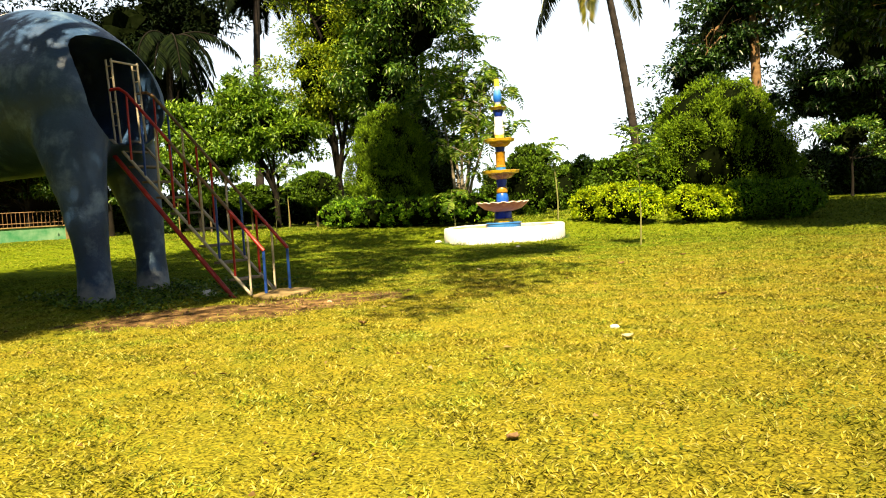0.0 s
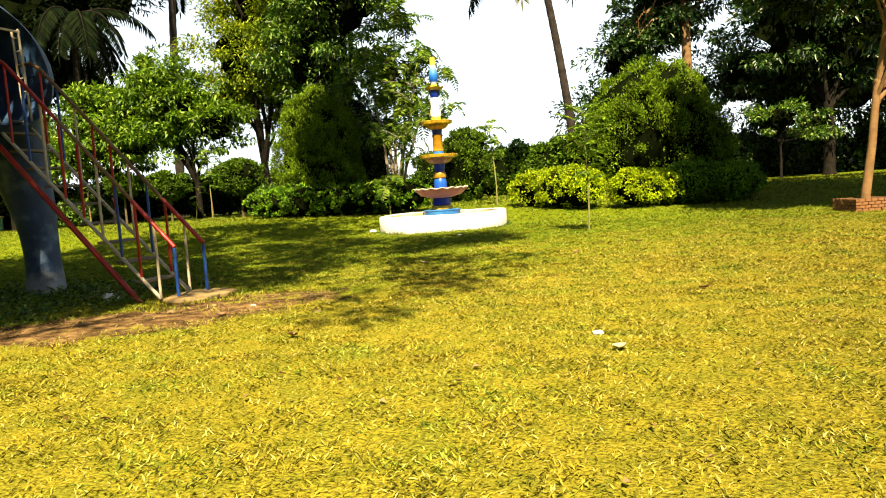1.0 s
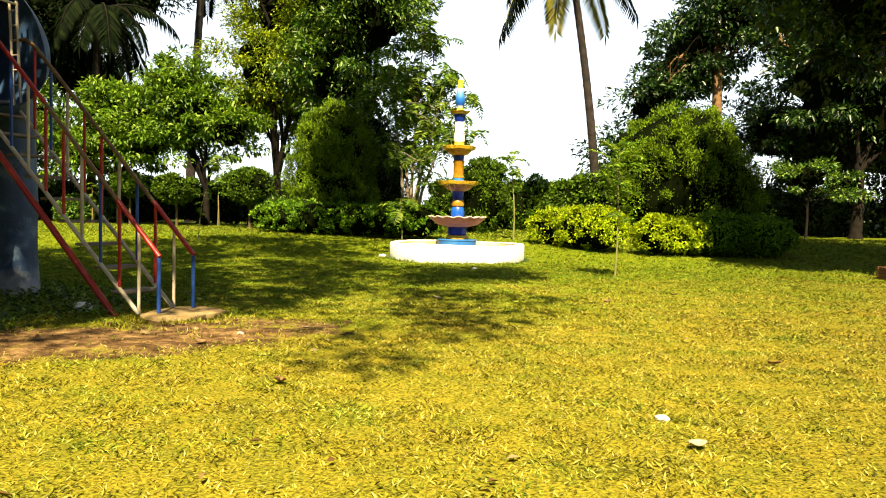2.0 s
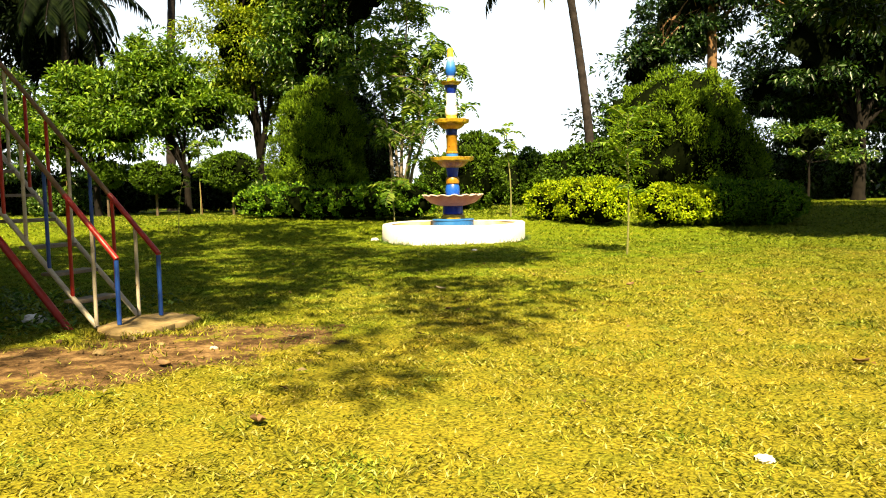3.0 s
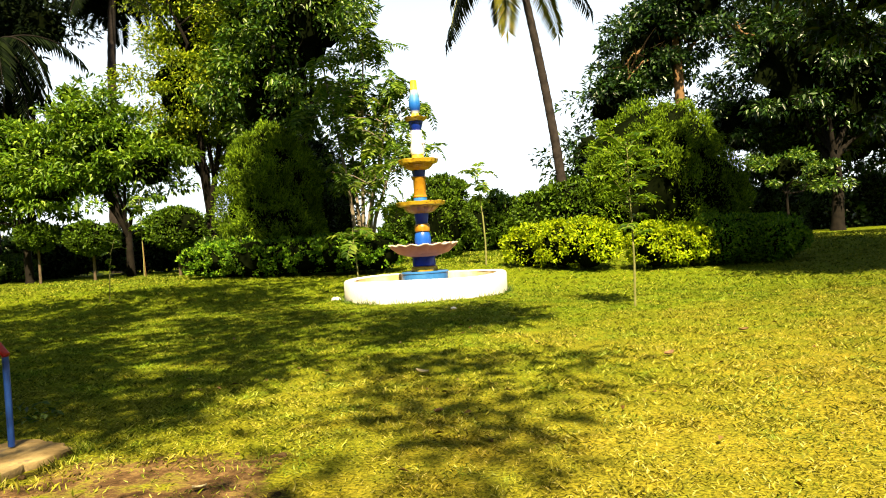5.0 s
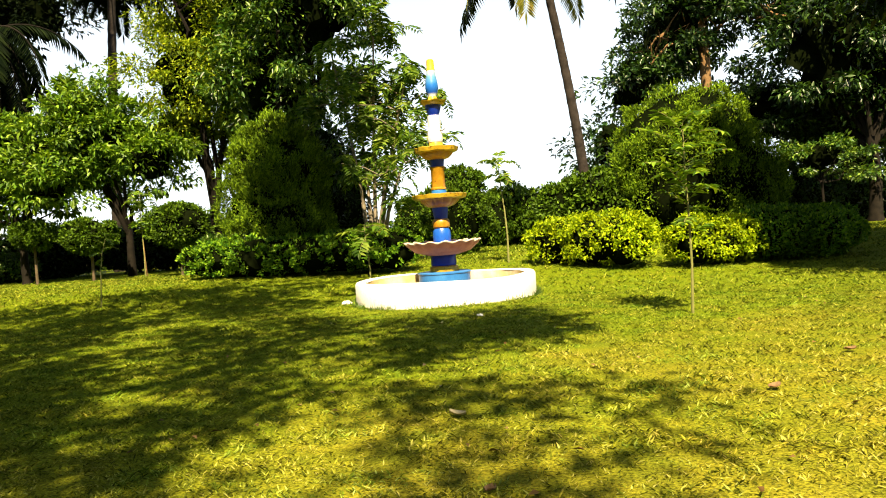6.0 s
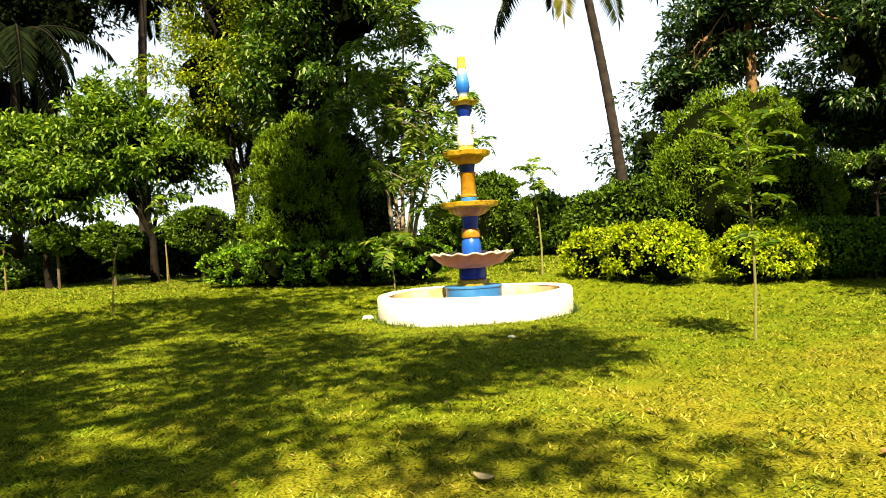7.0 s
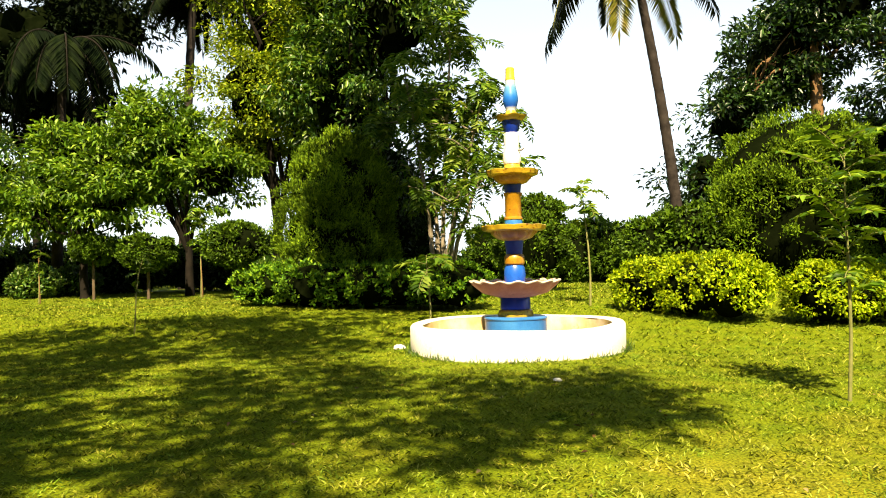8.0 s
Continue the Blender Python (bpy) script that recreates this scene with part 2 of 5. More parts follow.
def lawn_material():
    m, nt, b = nodes_of("lawn")
    big, mid, fine = noise_tex(nt, 0.45, 5), noise_tex(nt, 3.0, 5), noise_tex(nt, 42, 4)
    c = nt.nodes.new("ShaderNodeTexCoord")
    s = nt.nodes.new("ShaderNodeSeparateXYZ")
    nt.links.new(c.outputs["Object"], s.inputs[0])
    col = mixed(nt, dryness(nt, s, big), (0.124, 0.1705, 0.0062), (0.2139, 0.2015, 0.0198))
    col = mixed(nt, 0.7, col, ramp(nt, mid, [(0.35, (0.62, 0.72, 0.6)), (0.65, (1.15, 1.05, 0.9))]), "MULTIPLY")
    col = mixed(nt, 0.8, col, ramp(nt, fine, [(0.36, (0.22, 0.23, 0.14)), (0.60, (1.3, 1.28, 1.15))]), "MULTIPLY")
    col = mixed(nt, darker_turf(nt, s, big), col, mixed(nt, 1.0, col, (0.82, 0.80, 0.85), "MULTIPLY"))
    # bare earth trodden along a line past the foot of the steps
    along = maths(nt, "ADD", maths(nt, "MULTIPLY", maths(nt, "ADD", s.outputs[0], 3.55), 0.667), maths(nt, "MULTIPLY", maths(nt, "ADD", s.outputs[1], -8.0), 0.745))
    across = maths(nt, "ADD", maths(nt, "MULTIPLY", maths(nt, "ADD", s.outputs[0], 3.55), -0.745), maths(nt, "MULTIPLY", maths(nt, "ADD", s.outputs[1], -8.0), 0.667))
    d = maths(nt, "ADD", maths(nt, "POWER", maths(nt, "MULTIPLY", maths(nt, "ABSOLUTE", along), 0.40), 2), maths(nt, "POWER", maths(nt, "MULTIPLY", maths(nt, "ABSOLUTE", across), 0.9), 2))
    d = maths(nt, "ADD", d, maths(nt, "MULTIPLY", maths(nt, "SUBTRACT", noise_tex(nt, 1.7, 7, rough=0.7), 0.5), 4.2))
    bare = ramp(nt, d, [(0.55, (1, 1, 1)), (0.95, (0, 0, 0))])
    earth = ramp(nt, noise_tex(nt, 3.4, 8, rough=0.75), [(0.36, (0.025, 0.016, 0.008)), (0.48, (0.10, 0.06, 0.028)), (0.60, (0.24, 0.155, 0.07)), (0.72, (0.38, 0.28, 0.14))])
    col = mixed(nt, bare, col, earth)
    nt.links.new(col, b.inputs["Base Color"])
    b.inputs["Roughness"].default_value, b.inputs["Specular IOR Level"].default_value = 0.95, 0.05
    bump(nt, b, fine, 0.9, 0.03)
    return m


# ---- mesh helpers ----
def mesh_from(bm, name):
    me = bpy.data.meshes.new(name)
    bm.normal_update()
    bm.to_mesh(me)
    bm.free()
    return me


def part(name, bm, material, parent=None, label="", smooth=True):
    """Links a bmesh as one mesh object under a thing or a part."""
    me = mesh_from(bm, name)
    me.materials.append(material)
    if smooth:
        me.polygons.foreach_set("use_smooth", [True] * len(me.polygons))
        me.set_sharp_from_angle(angle=radians(38))
    ob = new(name, me)
    ob.parent = parent
    if label:
        tagged(ob, label)
    return ob


def thing(name, at, label, category, group="", kind=""):
    e = new(name)
    e.empty_display_size = 0.2
    e.location = at
    return tagged(e, label, category, group, kind)


def tube(bm, pts, radii, sides=10, caps=True):
    """A round tube through points, with a radius at each."""
    pts = [Vector(p) for p in pts]
    rings, ref = [], None
    for i, p in enumerate(pts):
        d = (pts[min(i + 1, len(pts) - 1)] - pts[max(i - 1, 0)]).normalized()
        if ref is None:
            ref = d.orthogonal().normalized()
        ref = (ref - d * ref.dot(d)).normalized()
        side = d.cross(ref)
        r = radii[i] if isinstance(radii, (list, tuple)) else radii
        rings.append([bm.verts.new(p + (ref * math.cos(a) + side * math.sin(a)) * r) for a in (2 * math.pi * k / sides for k in range(sides))])
    for a, b in zip(rings, rings[1:]):
        for k in range(sides):
            bm.faces.new((a[k], a[(k + 1) % sides], b[(k + 1) % sides], b[k]))
    if caps:
        bm.faces.new(rings[0][::-1])
        bm.faces.new(rings[-1])
    return bm


def turned(profile, sides=40, wave=None):
    """A turned body from (radius, height) pairs, bottom to top; wave(angle, index) scales the radius and adds height."""
    bm = bmesh.new()
    rings = []
    for i, (r, z) in enumerate(profile):
        ring = []
        for k in range(sides):
            a = 2 * math.pi * k / sides
            f, dz = wave(a, i) if wave else (1, 0)
            ring.append(bm.verts.new((math.cos(a) * r * f, math.sin(a) * r * f, z + dz)))
        rings.append(ring)
    for a, b in zip(rings, rings[1:]):
        for k in range(sides):
            bm.faces.new((a[k], a[(k + 1) % sides], b[(k + 1) % sides], b[k]))
    bm.faces.new(rings[0][::-1])
    bm.faces.new(rings[-1])
    return bm


def box(bm, c, size, turn=0.0, bevel=0.0):
    r = bmesh.ops.create_cube(bm, size=1.0)
    m = Matrix.Translation(c) @ Matrix.Rotation(turn, 4, "Z") @ Matrix.Diagonal((*size, 1))
    bmesh.ops.transform(bm, matrix=m, verts=r["verts"])
    if bevel:
        bmesh.ops.bevel(bm, geom=list({e for v in r["verts"] for e in v.link_edges}), offset=bevel, segments=2, affect="EDGES")
    return bm


def lumpy(bm, c, radii, rough=0.12, freq=1.0, sub=4):
    """A closed, uneven ellipsoid."""
    r = bmesh.ops.create_icosphere(bm, subdivisions=sub, radius=1.0)
    for v in r["verts"]:
        n = 1 + rough * noise.noise(v.co * 2.2 * freq + Vector(c) * 0.7)
        v.co = Vector(c) + Vector((v.co.x * radii[0], v.co.y * radii[1], v.co.z * radii[2])) * n
    return bm


rng = np.random.default_rng(7)


def unit(a):
    return a / np.maximum(np.linalg.norm(a, axis=1, keepdims=True), 1e-6)


def leaf_object(name, base, along, normal, length, width, material, parent=None, fold=0.25, label=""):
    """Many small folded leaves in one mesh: each from its base along a direction, facing a normal."""
    n = len(base)
    along = unit(along)
    side = unit(np.cross(along, normal))
    up = np.cross(side, along)
    L, W = np.reshape(length, (-1, 1)) * np.ones((n, 1)), np.reshape(width, (-1, 1)) * np.ones((n, 1))
    mid = base + along * L * 0.45
    co = np.stack([base, mid + side * W * 0.5 + up * W * fold, base + along * L - up * L * 0.12, mid - side * W * 0.5 + up * W * fold], 1)
    me = bpy.data.meshes.new(name)
    me.vertices.add(4 * n)
    me.vertices.foreach_set("co", co.astype(np.float32).ravel())
    k = 4 * np.arange(n)[:, None]
    loops = np.concatenate([k, k + 1, k + 2, k, k + 2, k + 3], 1).ravel()
    me.loops.add(6 * n)
    me.loops.foreach_set("vertex_index", loops.astype(np.int32))
    me.polygons.add(2 * n)
    me.polygons.foreach_set("loop_start", (3 * np.arange(2 * n)).astype(np.int32))
    me.update(calc_edges=True)
    me.materials.append(material)
    ob = new(name, me)
    ob.parent = parent
    if label:
        tagged(ob, label)
    return ob


def ball_points(n, power=0.5):
    d = unit(rng.normal(size=(n, 3)))
    return d * (rng.random((n, 1)) ** power), d


def crown_leaves(blobs, clumps, leaves, clump_r, leaf_l, leaf_w, droop=0.25, shell=0.4):
    """Leaves gathered in clumps, which fill uneven ellipsoids (x, y, z, rx, ry, rz)."""
    vol = np.array([b[3] * b[4] * b[5] for b in blobs]) ** 0.75
    pick = rng.choice(len(blobs), clumps, p=vol / vol.sum())
    B = np.array(blobs)[pick]
    p, _ = ball_points(clumps, shell)
    C = B[:, :3] + p * B[:, 3:] * (0.75 + 0.5 * rng.random((clumps, 1)))
    R = clump_r * (0.5 + 1.0 * rng.random(clumps))
    which = rng.integers(0, clumps, leaves)
    q, d = ball_points(leaves, 0.45)
    base = C[which] + q * R[which][:, None] * np.array([1.2, 1.2, 0.5])
    out = unit(d + 0.6 * unit(p)[which])
    along = unit(out + 0.7 * rng.normal(size=(leaves, 3)) + np.array([0, 0, -droop]))
    normal = unit(np.array([0, 0, 1.0]) + 0.45 * rng.normal(size=(leaves, 3)) + 0.25 * out)
    L = leaf_l * (0.6 + 0.8 * rng.random(leaves))
    return base, along, normal, L, leaf_w * L / leaf_l, C


def limbs(bm, foot, fork, ends, r0, sway=0.4, sides=8):
    """A trunk up to its fork, and crooked limbs that leave it at different heights and branch again."""
    foot, fork = Vector(foot), Vector(fork)
    mid = foot.lerp(fork, 0.5) + Vector((random.uniform(-1, 1), random.uniform(-1, 1), 0)) * sway * 0.35
    tube(bm, [foot - Vector((0, 0, 0.15)), foot.lerp(mid, 0.15), mid, fork], [r0 * 1.5, r0 * 1.08, r0 * 0.92, r0 * 0.8], sides + 2)
    def crook(k):
        return Vector((random.uniform(-1, 1), random.uniform(-1, 1), random.uniform(-0.6, 1))) * k
    for i, e in enumerate(ends):
        e = Vector(e)
        start = mid.lerp(fork, random.uniform(0.55, 1.0)) if i % 3 else fork - Vector((0, 0, 0.1))
        reach = (e - start).length
        pts = [start] + [start.lerp(e, f) + Vector((0, 0, reach * 0.10 * math.sin(math.pi * f))) + crook(sway * 0.5 + reach * 0.05) for f in (0.2, 0.4, 0.6, 0.8)] + [e]
        thick = r0 * random.uniform(0.40, 0.62)
        tube(bm, pts, [thick * g for g in (1.0, 0.82, 0.64, 0.46, 0.28, 0.12)], sides)
        for _ in range(4):
            k = random.randint(1, 4)
            a = pts[k].lerp(pts[k + 1], random.random())
            tip = a + Vector((random.uniform(-1, 1), random.uniform(-1, 1), random.uniform(0.0, 0.9))) * reach * 0.30
            tube(bm, [a, a.lerp(tip, 0.5) + crook(reach * 0.04), tip], [thick * 0.32, thick * 0.2, thick * 0.05], 6)


def tree(label, x, y, fork, trunk_r, blobs, leaves, leaf_l, leaf_w, material, bark, clump_r=0.7, clumps=0, droop=0.25, shell=0.4, lean=(0, 0), group="garden trees"):
    """A tree: trunk and limbs in one mesh, the crown in another. fork: height of the fork; blobs: crown ellipsoids in world places."""
    z = ground_h(x, y)
    t = thing("tree", (x, y, z), label, "tree", group)
    loc = [(b[0] - x, b[1] - y, b[2] - z, b[3], b[4], b[5]) for b in blobs]
    clumps = clumps or max(20, leaves // 140)
    base, along, normal, L, W, C = crown_leaves(loc, clumps, leaves, clump_r, leaf_l, leaf_w, droop, shell)
    ends = [C[i] for i in rng.integers(0, len(C), 9)]
    bm = bmesh.new()
    limbs(bm, (0, 0, 0), (lean[0], lean[1], fork), ends, trunk_r)
    part("trunk", bm, bark, t)
    # near-black bodies put the crown's inner shade into colour
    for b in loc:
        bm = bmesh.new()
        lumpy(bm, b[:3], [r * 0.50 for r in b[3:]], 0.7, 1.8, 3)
        part("shade_core", bm, CORE, t)
    leaf_object("crown", base, along, normal, L, W, material, t)
    return t


def clipped(name, label, x, y, blobs, leaves, leaf_l, leaf_w, material, category="bush", group="", up=0.3, core=0.86, stem=None, rough=0.22, lump=0.07, bare=0.0, tuft=0.0, per=60):
    """A dense shrub: a near-black core for inner shade, small leaves set close over uneven rounded bodies (dx, dy, z,
    rx, ry, rz).
    """
    z0 = ground_h(x, y)
    t = thing(name, (x, y, z0), label, category, group)
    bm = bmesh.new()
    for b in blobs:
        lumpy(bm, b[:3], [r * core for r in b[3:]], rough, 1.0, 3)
    part("shade_core", bm, CORE, t)
    if stem:
        bm = bmesh.new()
        for k in range(stem[1]):
            a = 2.4 * k
            o = 0.12 * (stem[1] > 1)
            tube(bm, [(math.cos(a) * o, math.sin(a) * o, -0.1), (math.cos(a) * o * 1.5, math.sin(a) * o * 1.5, blobs[0][2])], [stem[0], stem[0] * 0.7], 8)
        part("trunk", bm, BARK, t)
    area = np.array([b[3] * b[5] + b[4] * b[5] + b[3] * b[4] for b in blobs])
    pick = rng.choice(len(blobs), leaves, p=area / area.sum())
    B = np.array(blobs)[pick]
    d = unit(rng.normal(size=(leaves, 3)))
    swell = np.zeros((leaves, 1))
    if tuft:
        # leaves gather in tufts, with dark gaps between them
        count = max(8, leaves // per)
        heart, body = unit(rng.normal(size=(count, 3))), rng.choice(len(blobs), count, p=area / area.sum())
        size = 0.5 + rng.random(count)
        which = rng.integers(0, count, leaves)
        off = rng.normal(size=(leaves, 3)) * 0.5
        d, B = unit(heart[which] + off * tuft * size[which][:, None]), np.array(blobs)[body[which]]
        swell = (0.10 * size[which] * (1.0 - np.minimum(1.3, np.linalg.norm(off, axis=1))))[:, None]
    f = np.array([1 + rough * noise.noise(Vector(v) * 2.2 + Vector(b[:3]) * 0.7) + lump * noise.noise(Vector(v) * 7 + Vector(b[:3])) for v, b in zip(d, B)])[:, None]
    r = f * (0.90 + 0.12 * rng.random((leaves, 1))) + swell
    base = B[:, :3] + d * B[:, 3:] * r
    # bare thins the low leaves, so the core's painted shade shows there
    keep = (base[:, 2] > 0.02) & (base[:, 2] > bare * rng.random(leaves))
    out = unit(d / B[:, 3:])
    along = unit(out * 0.8 + 0.75 * rng.normal(size=(leaves, 3)) + np.array([0, 0, up]))
    normal = unit(out + 0.6 * rng.normal(size=(leaves, 3)) + np.array([0, 0, 0.3]))
    L = leaf_l * (0.6 + 0.8 * rng.random(leaves))
    leaf_object("foliage", base[keep], along[keep], normal[keep], L[keep], (leaf_w * L / leaf_l)[keep], material, t)
    return t


def pinnate(base, direction, length, leaflets, leaf_l, leaf_w, droop=0.5):
    """One feathered leaf: leaflets in pairs along a drooping rib. Returns leaf arrays and the rib's points."""
    d = Vector(direction).normalized()
    pts, p = [], Vector(base)
    for i in range(leaflets + 1):
        pts.append(p.copy())
        d = (d + Vector((0, 0, -droop / leaflets))).normalized()
        p = p + d * length / leaflets
    bs, al, no, le = [], [], [], []
    for i in range(1, leaflets + 1):
        t = (pts[i] - pts[i - 1]).normalized()
        s = t.cross(Vector((0, 0, 1))).normalized()
        u = s.cross(t)
        for sign in (-1, 1):
            bs.append(pts[i]), al.append(t * 0.55 + s * sign + u * random.uniform(-0.25, 0.1)), no.append(u + s * random.uniform(-0.3, 0.3))
            le.append(leaf_l * (0.55 + 0.6 * math.sin(math.pi * (i / (leaflets + 1)) ** 0.8)))
    bs.append(pts[-1]), al.append(t), no.append(u), le.append(leaf_l * 0.8)
    return [np.array([tuple(v) for v in a]) for a in (bs, al, no)] + [np.array(le), pts]


def sapling(label, x, y, height, first, fronds, frond_l, leaf_l, material, lean=(0.0, 0.0), stem_r=0.022, stake=0.0, spread=0.9, leaflets=8, droop=(0.7, 1.9)):
    """A young tree: a thin stem with feathered leaves towards the top."""
    z = ground_h(x, y)
    t = thing("sapling", (x, y, z), label, "sapling", "saplings")
    bm = bmesh.new()
    pts = [Vector((lean[0] * k * k, lean[1] * k * k, height * k)) + Vector((0.03 * math.sin(5 * k), 0.03 * math.cos(4 * k), 0)) for k in (0, 0.25, 0.5, 0.75, 1)]
    pts[0].z = -0.08
    tube(bm, pts, [stem_r * 1.2, stem_r, stem_r * 0.85, stem_r * 0.6, stem_r * 0.3], 8)
    arrs = []
    ribs = []
    for k in range(fronds):
        h = first + (1 - first) * (k / max(1, fronds - 1)) ** 0.8
        a = 2.4 * k + random.uniform(-0.3, 0.3)
        i = min(3, int(h * 4))
        at = pts[i].lerp(pts[i + 1], h * 4 - i)
        size = frond_l * (0.45 + 0.70 * min(1.0, (h - first) / (1 - first) * 1.5)) * random.uniform(0.75, 1.15)
        b = pinnate(at, (math.cos(a) * spread, math.sin(a) * spread, random.uniform(0.1, 1.1)), size, leaflets, leaf_l, leaf_l * 0.34, random.uniform(*droop))
        arrs.append(b[:4])
        ribs.append(b[4])
    part("stem", bm, STALK, t)
    for r, A in zip(ribs, arrs):
        leaf = leaf_object("leaf", A[0], A[1] + 0.15 * rng.normal(size=A[1].shape), A[2], A[3], A[3] * 0.38, material, t)
        bm = bmesh.new()
        tube(bm, r[::2] + [r[-1]], 0.005, 4)
        part("leaf_rib", bm, STALK, leaf)
    if stake:
        bm = bmesh.new()
        tube(bm, [(0.10, 0.02, -0.1), (0.05, 0.0, stake)], [0.016, 0.012], 7)
        part("stake", bm, BARK_TAN, t, "thin bamboo support stake")
    return t


def palm(label, x, y, height, lean, r, fronds, frond_l, droop, dry=0.0, ringed=True, leaflets=44):
    """A coconut palm: a ringed, leaning trunk and long feathered fronds, each a part."""
    z = ground_h(x, y)
    t = thing("palm_tree", (x, y, z), label, "palm tree", "palms")
    bm = bmesh.new()
    n = 46
    pts = [(lean[0] * (k / n) ** 1.5, lean[1] * (k / n) ** 1.5, height * k / n - (0.15 if k == 0 else 0)) for k in range(n + 1)]
    rad = [r * (1.35 - 0.55 * (k / n) ** 0.5) * (1 + (0.045 if k % 2 else -0.03)) for k in range(n + 1)]
    tube(bm, pts, rad, 14)
    part("trunk", bm, BARK_PALM, t)
    top = Vector(pts[-1])
    bm = bmesh.new()
    lumpy(bm, top, (r * 1.7, r * 1.7, r * 2.4), 0.3, 2, 3)
    part("crown_shaft", bm, BARK_SHADED, t)
    for k in range(fronds):
        a = 2.4 * k + random.uniform(-0.2, 0.2)
        rise = 0.9 - 1.3 * (k / fronds) + random.uniform(-0.35, 0.35)
        b = pinnate(top + Vector((0, 0, 0.2)), (math.cos(a), math.sin(a), rise), frond_l * random.uniform(0.7, 1.15), leaflets, 0.95, 0.05, droop * random.uniform(0.55, 1.2))
        al = b[1] + np.array([0, 0, -0.65])
        # dry of 0.5 and over picks the near-black fronds with painted shade
        fr = leaf_object("frond", b[0], al, b[2], b[3], 0.095, LEAF_PALM_DRY if k % 4 == 3 and dry < 0.5 else LEAF_PALM if dry < 0.5 else LEAF_SHADED, t)
        bm = bmesh.new()
        tube(bm, b[4][::3] + [b[4][-1]], [0.05 - 0.04 * i / (len(b[4][::3])) for i in range(len(b[4][::3]) + 1)], 6)
        part("rib", bm, STALK if dry < 0.5 else BARK_SHADED, fr)
    return t


def seen_at(px, d):
    """A plan place: d metres ahead of the walk's end, px across."""
    k = (px - 784) / 1284
    return -0.97 + d * (-0.408 + 0.913 * k), 9.53 + d * (0.913 + 0.408 * k)


# ---- ground ----
def build_ground():
    xs = np.concatenate([np.linspace(-700, -60, 17), np.linspace(-50, 40, 91), np.linspace(50, 700, 17)])
    ys = np.concatenate([np.linspace(-700, -30, 14), np.linspace(-20, 70, 91), np.linspace(80, 700, 17)])
    verts = [(x, y, ground_h(x, y) + 0.025 * noise.noise(Vector((x * 0.6, y * 0.6, 0))) * (abs(x) < 60)) for y in ys for x in xs]
    nx = len(xs)
    faces = [(j * nx + i, j * nx + i + 1, (j + 1) * nx + i + 1, (j + 1) * nx + i) for j in range(len(ys) - 1) for i in range(nx - 1)]
    me = bpy.data.meshes.new("ground")
    me.from_pydata(verts, [], faces)
    me.polygons.foreach_set("use_smooth", [True] * len(faces))
    me.materials.append(lawn_material())
    tagged(new("ground", me), "sunlit yellow-green mown lawn with a bare trodden earth patch", "lawn", kind="structure")


build_ground()


# ---- fountain ----
def wavy(lobes, depth, lift):
    def f(a, i):
        s = 0.5 + 0.5 * math.cos(lobes * a)
        k = (0.15, 0.6, 1.0, 1.0, 0.9, 0.3)[min(i, 5)]
        return 1 + depth * k * (s - 0.5), lift * k * s
    return f


def petals(lobes, depth, lift=0.0):
    """Rounded lobes with narrow creases between them."""
    def f(a, i):
        s = abs(math.sin(lobes * a / 2)) ** 0.6
        return 1 + depth * (s - 0.6), lift * s
    return f


